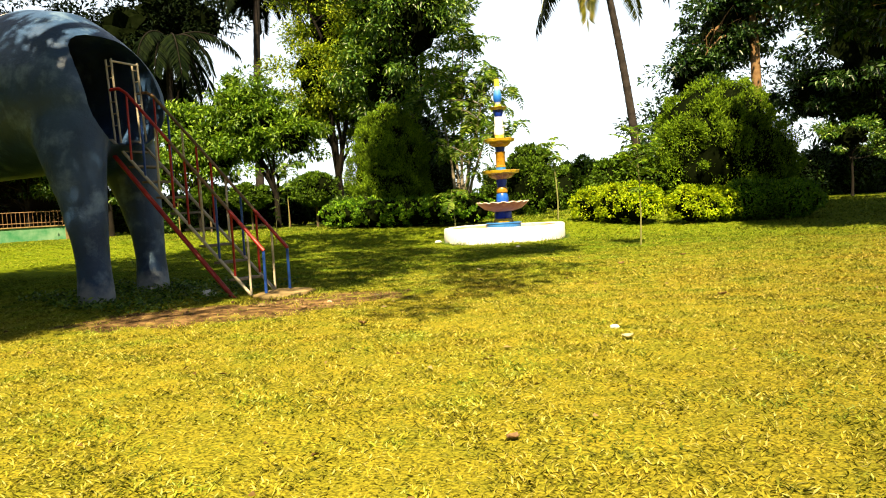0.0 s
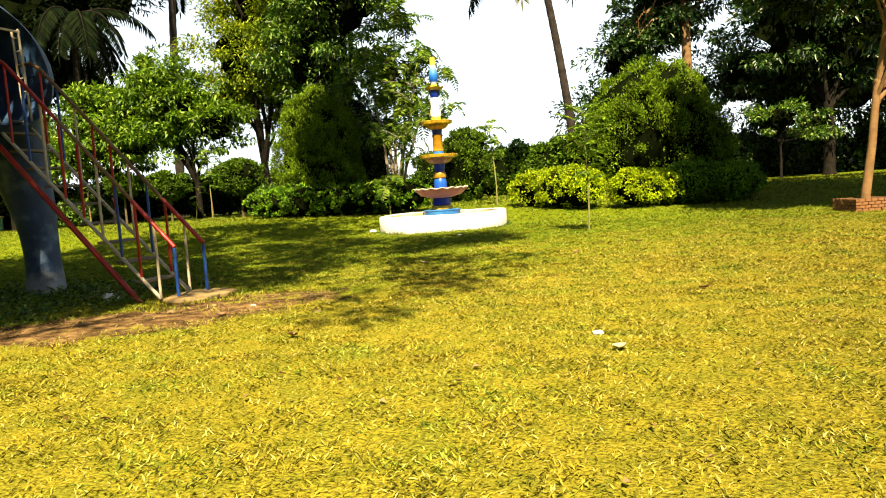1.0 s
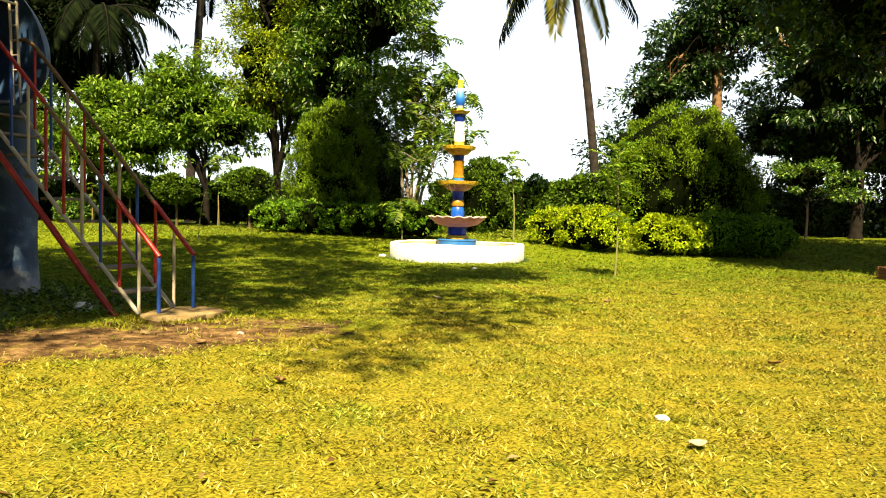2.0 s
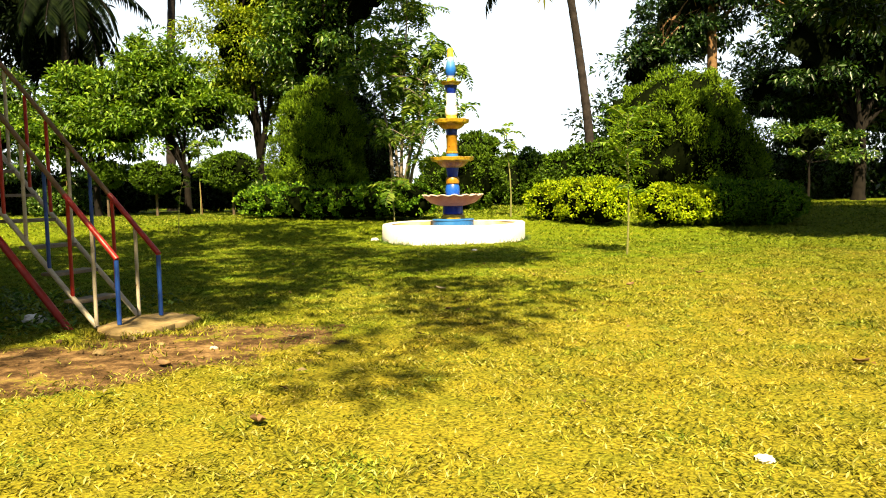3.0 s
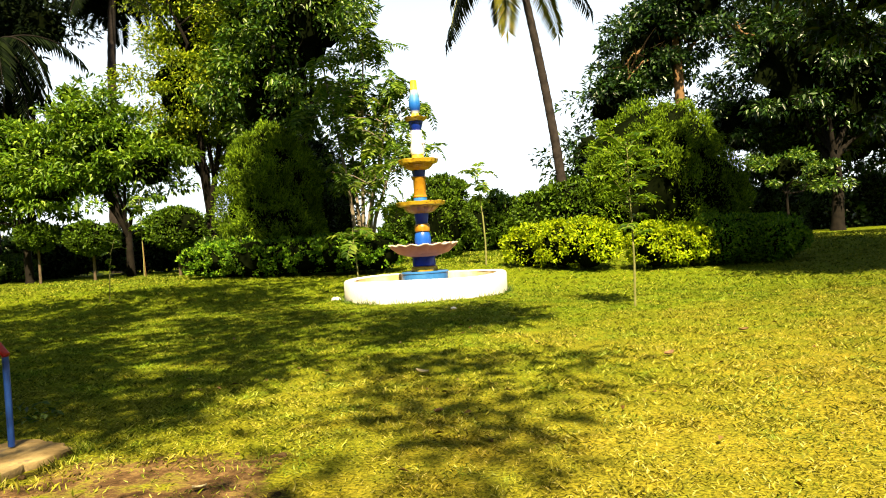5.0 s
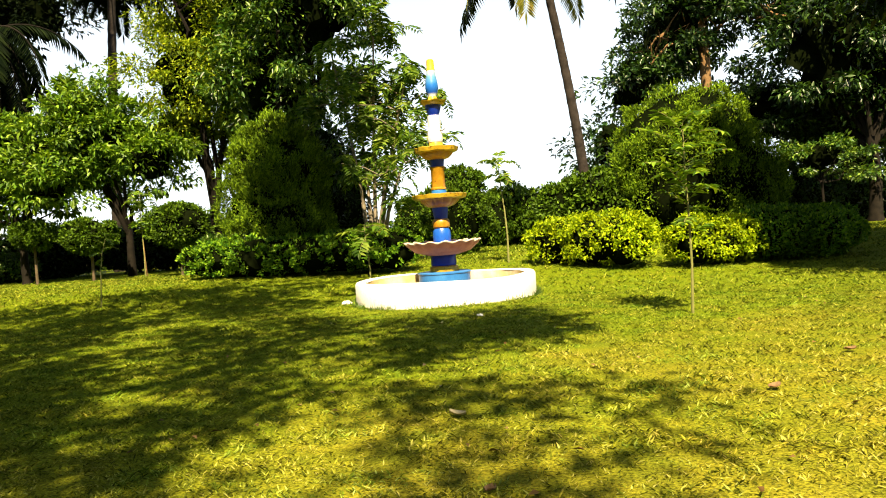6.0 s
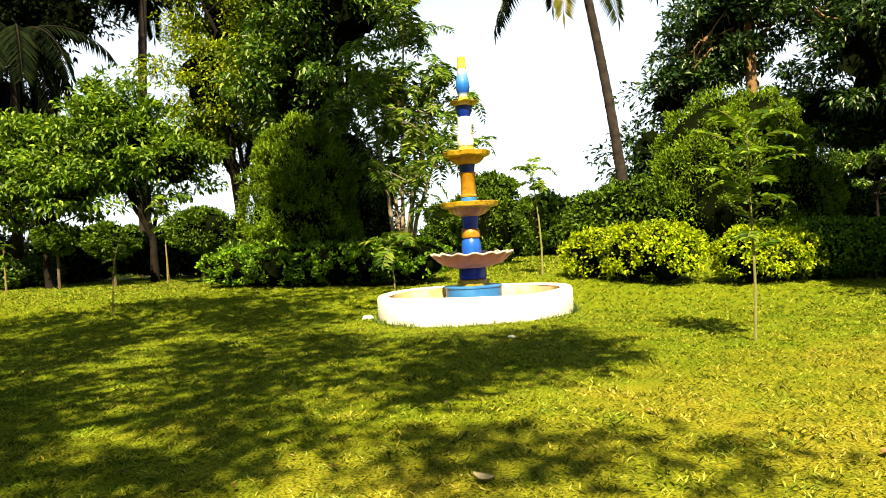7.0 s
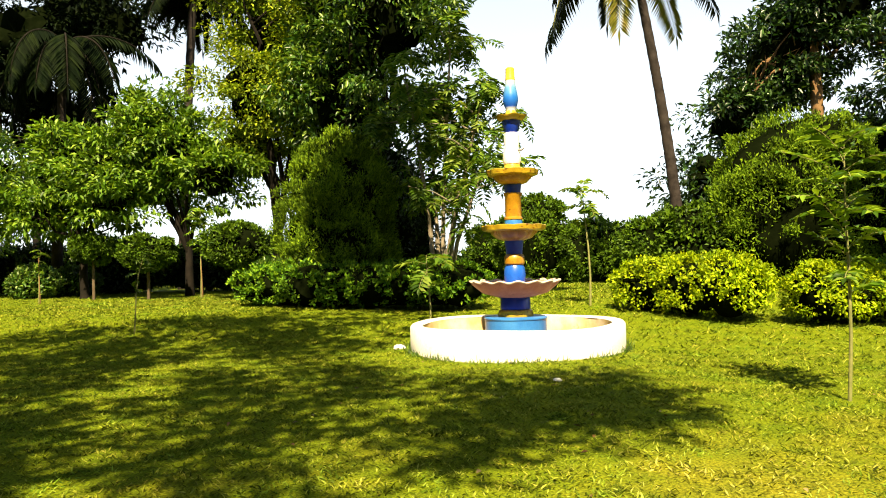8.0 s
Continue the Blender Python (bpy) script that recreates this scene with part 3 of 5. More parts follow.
def build_fountain(x, y):
    f = thing("fountain", (x, y, 0), "tiered fountain painted blue and gold in a round white basin", "fountain")
    ring = turned([(1.88, -0.12), (1.90, 0.1), (1.90, 0.44), (1.875, 0.475), (1.70, 0.475), (1.675, 0.45)], 72,
                  lambda a, i: (1 + 0.004 * math.sin(5 * a) + 0.003 * math.sin(13 * a), 0.012 * math.sin(3 * a) * (i > 1)))
    bmesh.ops.delete(ring, geom=[q for q in ring.faces if len(q.verts) > 4], context="FACES_ONLY")
    part("basin_wall", ring, WHITEWASH, f, "whitewashed basin wall")
    inner = turned([(1.676, 0.455), (1.665, 0.10)], 72)
    bmesh.ops.delete(inner, geom=[q for q in inner.faces if len(q.verts) > 4], context="FACES_ONLY")
    bmesh.ops.reverse_faces(inner, faces=inner.faces)
    part("basin_lining", inner, BASIN_YELLOW, f, "stained yellow basin lining")
    part("basin_floor", turned([(1.67, 0.06), (1.67, 0.12)], 48), STONE, f)
    part("pedestal", turned([(0.55, 0.1), (0.55, 0.53), (0.565, 0.545), (0.565, 0.565), (0.53, 0.58)], 48), PAINT_SKYBLUE, f)
    part("gold_disc", turned([(0.31, 0.575), (0.32, 0.60), (0.30, 0.68), (0.27, 0.70)]), PAINT_GOLD, f)
    part("blue_drum", turned([(0.25, 0.70), (0.27, 0.72), (0.265, 0.92), (0.25, 0.94)]), PAINT_BLUE, f)
    bowl = turned([(0.30, 0.92), (0.60, 1.00), (0.75, 1.12), (0.78, 1.18), (0.73, 1.17), (0.30, 1.04)], 96, wavy(16, 0.07, 0.035))
    part("lower_bowl", bowl, PAINT_PINK, f, "scalloped terracotta-pink bowl")
    rim = turned([(0.735, 1.165), (0.785, 1.165), (0.80, 1.185), (0.785, 1.205), (0.745, 1.20), (0.735, 1.165)], 96, lambda a, i: wavy(16, 0.07, 0.035)(a, 2))
    bmesh.ops.delete(rim, geom=[q for q in rim.faces if len(q.verts) > 4], context="FACES_ONLY")
    part("bowl_rim", rim, PAINT_RIM, f, "pale worn scalloped rim")
    part("bowl_water_bed", turned([(0.30, 1.10), (0.70, 1.145), (0.69, 1.155), (0.20, 1.12)], 48), PAINT_BLUE, f, "dark blue inside of the bowl")
    part("blue_globe", turned([(0.16, 1.06), (0.185, 1.20), (0.195, 1.32), (0.18, 1.44), (0.155, 1.49)]), PAINT_MIDBLUE, f)
    part("gold_collar", turned([(0.15, 1.49), (0.18, 1.52), (0.185, 1.60), (0.175, 1.66), (0.15, 1.69)]), PAINT_AMBER, f)
    part("blue_cup", turned([(0.14, 1.69), (0.17, 1.92), (0.19, 1.97)]), PAINT_BLUE, f)
    part("bowl_cup", turned([(0.18, 1.93), (0.30, 1.97), (0.39, 2.05), (0.42, 2.10), (0.20, 2.11)], 96, petals(12, 0.07)), PAINT_AMBER, f, "amber petal cup under the bowl")
    part("middle_bowl", turned([(0.36, 2.085), (0.52, 2.10), (0.555, 2.115), (0.575, 2.19), (0.55, 2.20), (0.30, 2.13)], 96, petals(10, 0.05, 0.012)), PAINT_GOLD, f, "gold scallop-edged bowl")
    part("pale_collar", turned([(0.15, 2.06), (0.16, 2.28), (0.15, 2.31)]), PAINT_SKYBLUE, f)
    part("gold_column", turned([(0.165, 2.31), (0.165, 2.34), (0.145, 2.36), (0.145, 2.72), (0.165, 2.75), (0.165, 2.79)]), PAINT_AMBER, f, "amber gold column")
    part("blue_neck", turned([(0.14, 2.79), (0.15, 2.90), (0.17, 2.97)]), PAINT_BLUE, f)
    part("bowl_cup", turned([(0.16, 2.94), (0.25, 2.97), (0.32, 3.04), (0.345, 3.09), (0.18, 3.10)], 96, petals(10, 0.07)), PAINT_AMBER, f, "amber petal cup under the bowl")
    part("upper_bowl", turned([(0.30, 3.075), (0.41, 3.085), (0.445, 3.10), (0.465, 3.18), (0.44, 3.19), (0.22, 3.12)], 96, petals(8, 0.06, 0.012)), PAINT_GOLD, f, "gold scallop-edged bowl")
    part("gold_base", turned([(0.13, 3.06), (0.145, 3.28), (0.13, 3.31)]), PAINT_YELLOW, f)
    part("white_vase", turned([(0.145, 3.31), (0.165, 3.37), (0.155, 3.5), (0.125, 3.62), (0.14, 3.76), (0.13, 3.87)]), WHITEWASH, f)
    bm = bmesh.new()
    tube(bm, [(0.13, -0.05, 3.55), (0.20, -0.06, 3.54), (0.25, -0.06, 3.57)], [0.018, 0.014, 0.012], 8)
    part("spout", bm, IRON, f, "small grey metal spout")
    part("blue_bell", turned([(0.10, 3.87), (0.13, 3.93), (0.165, 4.05), (0.17, 4.09)]), PAINT_BLUE, f)
    bowl = turned([(0.12, 4.07), (0.22, 4.10), (0.27, 4.14), (0.28, 4.165), (0.25, 4.16), (0.10, 4.13)], 64, wavy(6, 0.12, 0.02))
    part("top_bowl", bowl, PAINT_GOLD, f, "small gold bowl")
    part("gold_stem", turned([(0.11, 4.13), (0.10, 4.22), (0.085, 4.27)]), PAINT_YELLOW, f)
    part("blue_finial", turned([(0.085, 4.27), (0.09, 4.30), (0.12, 4.37), (0.138, 4.46), (0.125, 4.58), (0.095, 4.72), (0.085, 4.83)], 48), FINIAL, f, "finial fading from blue to white")
    part("yellow_tip", turned([(0.088, 4.82), (0.09, 4.84), (0.083, 4.87), (0.078, 5.03), (0.06, 5.05)], 48), PAINT_YELLOW, f)


build_fountain(-5.12, 21.95)


# ---- elephant and its steps ----
def build_elephant():
    bm = bmesh.new()
    def loft(rings, sides=28):
        made = []
        for cx, cy, cz, ry, rz, shear in rings:
            made.append([bm.verts.new((cx - shear * math.sin(a) * rz, cy + math.cos(a) * ry, cz + math.sin(a) * rz)) for a in (2 * math.pi * k / sides for k in range(sides))])
        for a, b in zip(made, made[1:]):
            for k in range(sides):
                bm.faces.new((a[k], a[(k + 1) % sides], b[(k + 1) % sides], b[k]))
        bm.faces.new(made[0][::-1])
        bm.faces.new(made[-1])
    loft([(-6.80, 9.25, 3.50, 0.62, 0.66, 0.36), (-6.92, 9.25, 3.52, 0.92, 0.86, 0.36), (-7.25, 9.25, 3.54, 1.08, 1.10, 0.26), (-7.8, 9.25, 3.54, 1.18, 1.38, 0.10),
          (-8.8, 9.25, 3.64, 1.26, 1.46, 0), (-11.0, 9.25, 3.62, 1.26, 1.48, 0), (-13.0, 9.25, 3.50, 1.1, 1.25, 0), (-13.8, 9.25, 3.55, 0.8, 0.95, 0)])
    for lx, side in ((-6.98, -1), (-7.40, 1), (-12.6, -1), (-12.9, 1)):
        made = []
        for z, dx, dy, rx, ry in ((-0.1, 0, 0, 0.31, 0.29), (0.10, 0, 0, 0.31, 0.29), (0.55, 0, 0, 0.275, 0.26), (1.0, -0.04, 0, 0.30, 0.28), (1.25, -0.08, 0, 0.36, 0.31),
                                  (1.6, -0.15, 0.02, 0.42, 0.33), (2.07, -0.28, 0.04, 0.55, 0.38), (2.5, -0.40, 0.08, 0.70, 0.42), (3.1, -0.55, 0.16, 0.82, 0.44), (3.6, -0.7, 0.3, 0.75, 0.36)):
            made.append([bm.verts.new((lx + dx + math.cos(a) * rx, 9.25 + side * (0.77 - dy + math.sin(a) * ry), z)) for a in (2 * math.pi * k / 24 for k in range(24))])
        for a, b in zip(made, made[1:]):
            for k in range(24):
                bm.faces.new((a[k], a[(k + 1) % 24], b[(k + 1) % 24], b[k]))
        bm.faces.new(made[0][::-1])
        bm.faces.new(made[-1])
    bmesh.ops.recalc_face_normals(bm, faces=bm.faces)
    lumpy(bm, (-14.3, 9.25, 3.9), (0.85, 0.75, 0.95), 0.05)
    tube(bm, [(-14.8, 9.25, 3.7), (-15.3, 9.25, 3.0), (-15.5, 9.25, 2.0), (-15.45, 9.25, 1.0), (-15.7, 9.25, 0.6)], [0.42, 0.34, 0.26, 0.2, 0.16], 16)
    for s in (-1, 1):
        lumpy(bm, (-14.0, 9.25 + s * 1.05, 3.75), (0.62, 0.10, 0.85), 0.08)
    me = mesh_from(bm, "elephant_statue")
    ob = new("elephant_statue", me)
    rm = ob.modifiers.new("fuse", "REMESH")
    rm.mode, rm.voxel_size, rm.use_smooth_shade = "VOXEL", 0.055, True
    sm = ob.modifiers.new("soften", "SMOOTH")
    sm.factor, sm.iterations = 0.5, 26
    cut = bmesh.new()
    made = []
    for cx, ry, rz, cz, sh in ((-5.8, 0.72, 0.88, 3.44, 0.28), (-6.7, 0.74, 0.88, 3.46, 0.28), (-7.4, 0.86, 0.98, 3.48, 0.17), (-9.3, 0.95, 1.05, 3.55, 0)):
        made.append([cut.verts.new((cx - sh * math.sin(a) * rz, 9.22 + math.copysign(abs(math.cos(a)) ** 0.7, math.cos(a)) * ry, cz + math.copysign(abs(math.sin(a)) ** 0.7, math.sin(a)) * rz)) for a in (2 * math.pi * k / 28 for k in range(28))])
    for a, b in zip(made, made[1:]):
        for k in range(28):
            cut.faces.new((a[k], a[(k + 1) % 28], b[(k + 1) % 28], b[k]))
    cut.faces.new(made[0][::-1])
    cut.faces.new(made[-1])
    bmesh.ops.recalc_face_normals(cut, faces=cut.faces)
    knife = new("knife", mesh_from(cut, "knife"))
    bo = ob.modifiers.new("hollow", "BOOLEAN")
    bo.operation, bo.object, bo.solver = "DIFFERENCE", knife, "EXACT"
    done = bpy.data.meshes.new_from_object(ob.evaluated_get(bpy.context.evaluated_depsgraph_get()))
    ob.modifiers.clear()
    ob.data = done
    bpy.data.objects.remove(knife)
    done.materials.clear()
    done.materials.append(elephant_paint())
    done.polygons.foreach_set("use_smooth", [True] * len(done.polygons))
    done.set_sharp_from_angle(angle=radians(50))
    tagged(ob, "large weathered blue-grey elephant statue hollowed out behind for the steps", "statue")


build_elephant()


def build_stairs():
    st = thing("staircase", (-4.3, 9.5, 0), "steep open steel staircase with red, blue and cream painted rails", "staircase")
    ox, oy = -4.3, 9.5
    N, Fy = 9.22 - oy, 9.80 - oy
    def rel(x, y, z):
        return (x - ox, y, z)
    def pipe(name, pts, r, m, label=""):
        bm = bmesh.new()
        tube(bm, [rel(*p) for p in pts], r, 10)
        return part(name, bm, m, st, label)
    for s in (N, Fy):
        pipe("stringer", [(-7.42, s, 2.68), (-7.20, s, 2.66), (-7.02, s, 2.50), (-4.42, s, 0.02)], 0.026, PAINT_CREAM, "cream painted side pipe")
        pipe("handrail", [(-7.15, s, 3.50), (-6.95, s, 3.50), (-6.78, s, 3.40), (-5.9, s, 2.52)], 0.027, PAINT_RED if s == N else PAINT_RUST, "painted upper rail")
        pipe("handrail", [(-5.9, s, 2.52), (-4.75, s, 1.35)], 0.025, PAINT_RUST, "worn brown middle rail")
        pipe("handrail", [(-4.75, s, 1.35), (-4.12, s, 0.71)], 0.028, PAINT_RED, "red painted lower rail")
    pipe("support_pipe", [(-7.44, N - 0.04, 2.70), (-4.73, N - 0.04, -0.04)], 0.038, PAINT_RED, "thick red support pipe")
    mats = [PAINT_STEELBLUE, PAINT_CREAM, PAINT_RED, PAINT_STEELBLUE, PAINT_CREAM, PAINT_RED, PAINT_RED, PAINT_CREAM, PAINT_STEELBLUE, PAINT_RED]
    for s, off in ((N, 0), (Fy, 0)):
        for k in range(10):
            x = -4.13 - 0.295 * k
            top = 0.70 + (-(x + 4.13)) * 1.005
            bottom = 0.06 if k == 0 else max(0.02, (-(x + 4.42)) * 0.955)
            pipe("rail_post", [(x, s, bottom), (x, s, top)], 0.019 if k else 0.023, mats[k], ("blue", "cream", "red")[[PAINT_STEELBLUE, PAINT_CREAM, PAINT_RED].index(mats[k])] + " painted post")
    for k in range(9):
        z = 0.26 + 0.275 * k
        x = -4.44 - z / 0.955
        bm = bmesh.new()
        box(bm, rel(x - 0.05, (N + Fy) / 2, z), (0.22, Fy - N - 0.03, 0.035), 0, 0.006)
        part("tread", bm, TREAD, st)
    # the gate frame at the top, like a short ladder
    for s in (N + 0.02, Fy - 0.02):
        for dx in (0.0, -0.13):
            pipe("frame_post", [(-7.02 + dx, s, 2.6), (-7.10 + dx, s, 4.02)], 0.018, PAINT_CREAM, "cream painted upright")
        for k in range(6):
            pipe("rung", [(-7.03 - 0.012 * k, s, 2.9 + 0.2 * k), (-7.16 - 0.012 * k, s, 2.9 + 0.2 * k)], 0.011, PAINT_CREAM)
    pipe("frame_bar", [(-7.10, N, 3.98), (-7.10, Fy, 3.98)], 0.018, PAINT_CREAM)


build_stairs()


def slab(name, label, x, y, rx, ry, h, m, turn=0.0, seed=0, category="stone"):
    bm = bmesh.new()
    n = 44
    rs = [1 + 0.34 * noise.noise(Vector((math.cos(2 * math.pi * k / n) * 1.4 + seed, math.sin(2 * math.pi * k / n) * 1.4, seed))) + 0.10 * noise.noise(Vector((k * 0.9, seed, 2.0))) for k in range(n)]
    rings = []
    for f, z in ((0.97, -0.06), (1.02, h * 0.6), (1.0, h * 0.92), (0.95, h), (0.72, h * 1.25), (0.45, h * 1.1), (0.15, h * 1.3)):
        rings.append([bm.verts.new((math.cos(2 * math.pi * k / n) * rx * rs[k] * f, math.sin(2 * math.pi * k / n) * ry * rs[k] * f, z + (0.018 * noise.noise(Vector((math.cos(2 * math.pi * k / n) * f * 3, math.sin(2 * math.pi * k / n) * f * 3, 7.0))) if z > 0 else 0))) for k in range(n)])
    for a, b in zip(rings, rings[1:]):
        for k in range(n):
            bm.faces.new((a[k], a[(k + 1) % n], b[(k + 1) % n], b[k]))
    bm.faces.new(rings[-1])
    bm.faces.new(rings[0][::-1])
    ob = part(name, bm, m)
    ob.matrix_world = pose(x, y, ground_h(x, y), 0, 0, turn)
    return tagged(ob, label, category)


slab("stone_slab", "rough pale stone slab at the foot of the steps", -4.02, 9.5, 0.42, 0.56, 0.045, STONE, 10, 3)


def stone(label, x, y, r, m):
    bm = bmesh.new()
    lumpy(bm, (0, 0, 0), (r * 1.25, r, r * 0.62), 0.35, 1.3, 3)
    ob = part("stone", bm, m)
    ob.location = (x, y, ground_h(x, y) + r * 0.3)
    return tagged(ob, label, "stone")


stone("small pale grey stone lying in the grass", -5.4, 9.32, 0.10, WHITEWASH)
stone("small white stone beside the basin wall", -7.06, 21.15, 0.09, WHITEWASH)
stone("small stone on the bare earth", -3.45, 8.3, 0.05, STONE)
stone("small stone on the bare earth", -3.2, 8.75, 0.035, STONE)


# ---- hedges and clipped bushes ----
def run_blobs(pts, w, h, step=0.55, jitter=0.12, uneven=0.05):
    """Overlapping rounded bodies along a line, for a trimmed hedge."""
    out = []
    for a, b in zip(pts, pts[1:]):
        a, b = Vector(a), Vector(b)
        n = max(1, int((b - a).length / step))
        for k in range(n):
            p = a.lerp(b, k / n)
            out.append((p.x + random.uniform(-1, 1) * jitter, p.y + random.uniform(-1, 1) * jitter, h * 0.5, w * random.uniform(0.9, 1.08), w * random.uniform(0.9, 1.08), h * 0.5 * random.uniform(1 - uneven, 1 + uneven)))
    return out


clipped("hedge", "low trimmed dark green hedge behind the fountain", -11.0, 26.0, run_blobs([(-3.2, 0.3), (-1.0, -0.1), (3.4, 0.2)], 0.86, 1.12, 0.42, 0.06), 42000, 0.10, 0.056, LEAF_HEDGE, "hedge", up=0.5, core=0.88, lump=0.10, bare=0.7, tuft=0.16, per=50)
clipped("golden_bush", "rounded lime-yellow clipped bush on the lawn", -2.4, 26.4, run_blobs([(-1.0, 0.75), (1.15, -0.75)], 0.80, 1.28, 0.6, 0.15, 0.12), 36000, 0.078, 0.046, LEAF_LIME, "bush", "golden hedge", up=0.1, core=0.80, lump=0.16, bare=1.5, tuft=0.26, per=170)
clipped("golden_bush", "rounded lime-yellow clipped bush in half shade", 0.6, 26.3, run_blobs([(-0.75, -0.3), (1.0, 0.5)], 0.78, 1.2, 0.6, 0.15, 0.12), 34000, 0.078, 0.046, LEAF_LIME, "bush", "golden hedge", up=0.1, core=0.80, lump=0.16, bare=1.5, tuft=0.26, per=170)
# darker green leaves instead of lime put this end's shade into its colour
clipped("hedge", "dark shaded end of the clipped hedge", 2.9, 27.6, run_blobs([(-1.2, -0.6), (1.0, 0.5)], 0.9, 1.25), 16000, 0.09, 0.05, LEAF_HEDGE, "hedge", up=0.4)

x, y = seen_at(596, 22.0)
clipped("conical_bush", "tall dense conical evergreen bush", x, y, [(0, 0, 1.6, 1.75, 1.75, 1.8), (0.1, 0, 3.1, 1.55, 1.55, 1.6), (-0.1, 0, 4.1, 1.05, 1.05, 1.05)], 90000, 0.11, 0.030, LEAF_CONIFER, "bush", up=1.1, core=0.80, lump=0.16, tuft=0.18, per=200)
x, y = seen_at(1412, 23.5)
clipped("round_bush", "huge dense rounded evergreen bush", x, y, [(0, 0, 2.2, 2.6, 2.4, 2.3), (-0.3, -0.1, 3.7, 2.05, 2.0, 1.9), (0.8, 0.4, 3.8, 1.6, 1.6, 1.75), (-1.1, -0.5, 2.8, 1.35, 1.35, 1.5), (0.3, -0.8, 3.4, 1.45, 1.45, 1.6), (1.7, 0.6, 1.9, 1.7, 1.7, 2.0)], 98000, 0.115, 0.040, LEAF_CONIFER, "bush", up=1.0, core=0.86, lump=0.16, tuft=0.18, per=200)
x, y = seen_at(945, 26.0)
clipped("round_bush", "olive green rounded bush behind the fountain", x, y, [(0, 0, 1.5, 1.3, 1.3, 1.5), (0.1, 0, 2.4, 1.0, 1.0, 1.0)], 16000, 0.12, 0.06, LEAF_OLIVE, "bush", up=0.6, core=0.88, tuft=0.25, per=130)
# added body of dark leaves in place of the deep shade between trees
x, y = seen_at(690, 25.5)
clipped("shade_shrub", "large dark shrub added to fill the deep shade between the trees", x, y, [(0, 0, 2.0, 1.9, 1.6, 2.2), (-0.5, 0.1, 3.9, 1.5, 1.3, 1.5)], 14000, 0.16, 0.07, LEAF_DARK, "bush", up=0.2, core=0.86, tuft=0.25, per=60)
for px, d, r, h in ((420, 25, 1.0, 1.85), (262, 26, 0.85, 1.7), (165, 27, 0.7, 1.9)):
    x, y = seen_at(px, d)
    clipped("standard_bush", "small round-headed clipped tree on a short stem", x, y, [(0, 0, h, r * 1.1, r, r * 0.75)], 7000, 0.12, 0.055, LEAF_OLIVE, "bush", "round-headed bushes", up=0.3, stem=(0.06, 1), tuft=0.30, per=90)
for px, d, r, h in ((1010, 34, 1.6, 2.6), (1095, 33, 1.5, 2.7), (1160, 25, 1.3, 2.5), (1222, 24, 1.2, 2.9), (1045, 37, 1.4, 3.3), (880, 36, 1.6, 3.0)):
    x, y = seen_at(px, d)
    clipped("far_bush", "dark rounded bush at the far edge of the lawn", x, y, [(0, 0, h * 0.45, r, r, h * 0.52)], 7000, 0.16, 0.08, LEAF_LIGHT if px == 1045 else LEAF_OLIVE, "bush", "far bushes", core=0.88, tuft=0.30, per=110)
for px, d, r, h in ((560, 21.5, 1.0, 1.9), (480, 24, 0.7, 1.3), (130, 31, 1.0, 1.2), (60, 29, 0.9, 1.3)):
    x, y = seen_at(px, d)
    clipped("shrub", "loose low green shrub at the edge of the lawn", x, y, [(0, 0, h * 0.45, r, r, h * 0.55)], 3500, 0.14, 0.07, LEAF_MID, "bush", "low shrubs")

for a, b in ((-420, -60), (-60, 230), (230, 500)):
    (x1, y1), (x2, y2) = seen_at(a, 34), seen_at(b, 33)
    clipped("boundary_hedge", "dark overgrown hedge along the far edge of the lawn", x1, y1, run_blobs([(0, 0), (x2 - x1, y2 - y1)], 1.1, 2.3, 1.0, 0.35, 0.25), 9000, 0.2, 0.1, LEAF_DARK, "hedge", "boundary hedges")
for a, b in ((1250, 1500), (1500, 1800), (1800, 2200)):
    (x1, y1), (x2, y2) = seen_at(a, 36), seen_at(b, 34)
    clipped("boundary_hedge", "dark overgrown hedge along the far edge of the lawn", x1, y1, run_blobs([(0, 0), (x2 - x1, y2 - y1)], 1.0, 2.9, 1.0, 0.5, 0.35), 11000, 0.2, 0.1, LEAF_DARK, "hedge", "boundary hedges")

# ---- trees ----
def blob(px, d, y0, y1, w, depth=1.0):
    """A crown body spanning heights y0..y1 above the lawn, w wide."""
    x, y = seen_at(px, d)
    return (x, y, (y0 + y1) / 2, w / 2, w / 2 * depth, (y1 - y0) / 2)


x, y = seen_at(492, 30)
tree("tall yellow-green tree with a forked dark trunk", x, y, 2.6, 0.26, [blob(458, 29, 6.2, 11, 4.0), blob(510, 30, 8, 15, 5), blob(435, 30, 5.4, 7.8, 2.8), blob(555, 31, 4.8, 9, 3.6), blob(458, 29, 11, 15.5, 3.4)], 52000, 0.17, 0.08, LEAF_YELLOW, BARK_SHADED, 0.78, 190)
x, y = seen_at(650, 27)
tree("tall dense dark green broadleaf tree", x, y, 3.2, 0.28, [blob(620, 27, 5.0, 11.5, 4.6), blob(700, 26, 7, 14, 5.2), blob(640, 27, 10.5, 16, 5.6), blob(570, 28, 7, 13, 3.6)], 34000, 0.26, 0.10, LEAF_MID, BARK_SHADED, 0.8, 190)


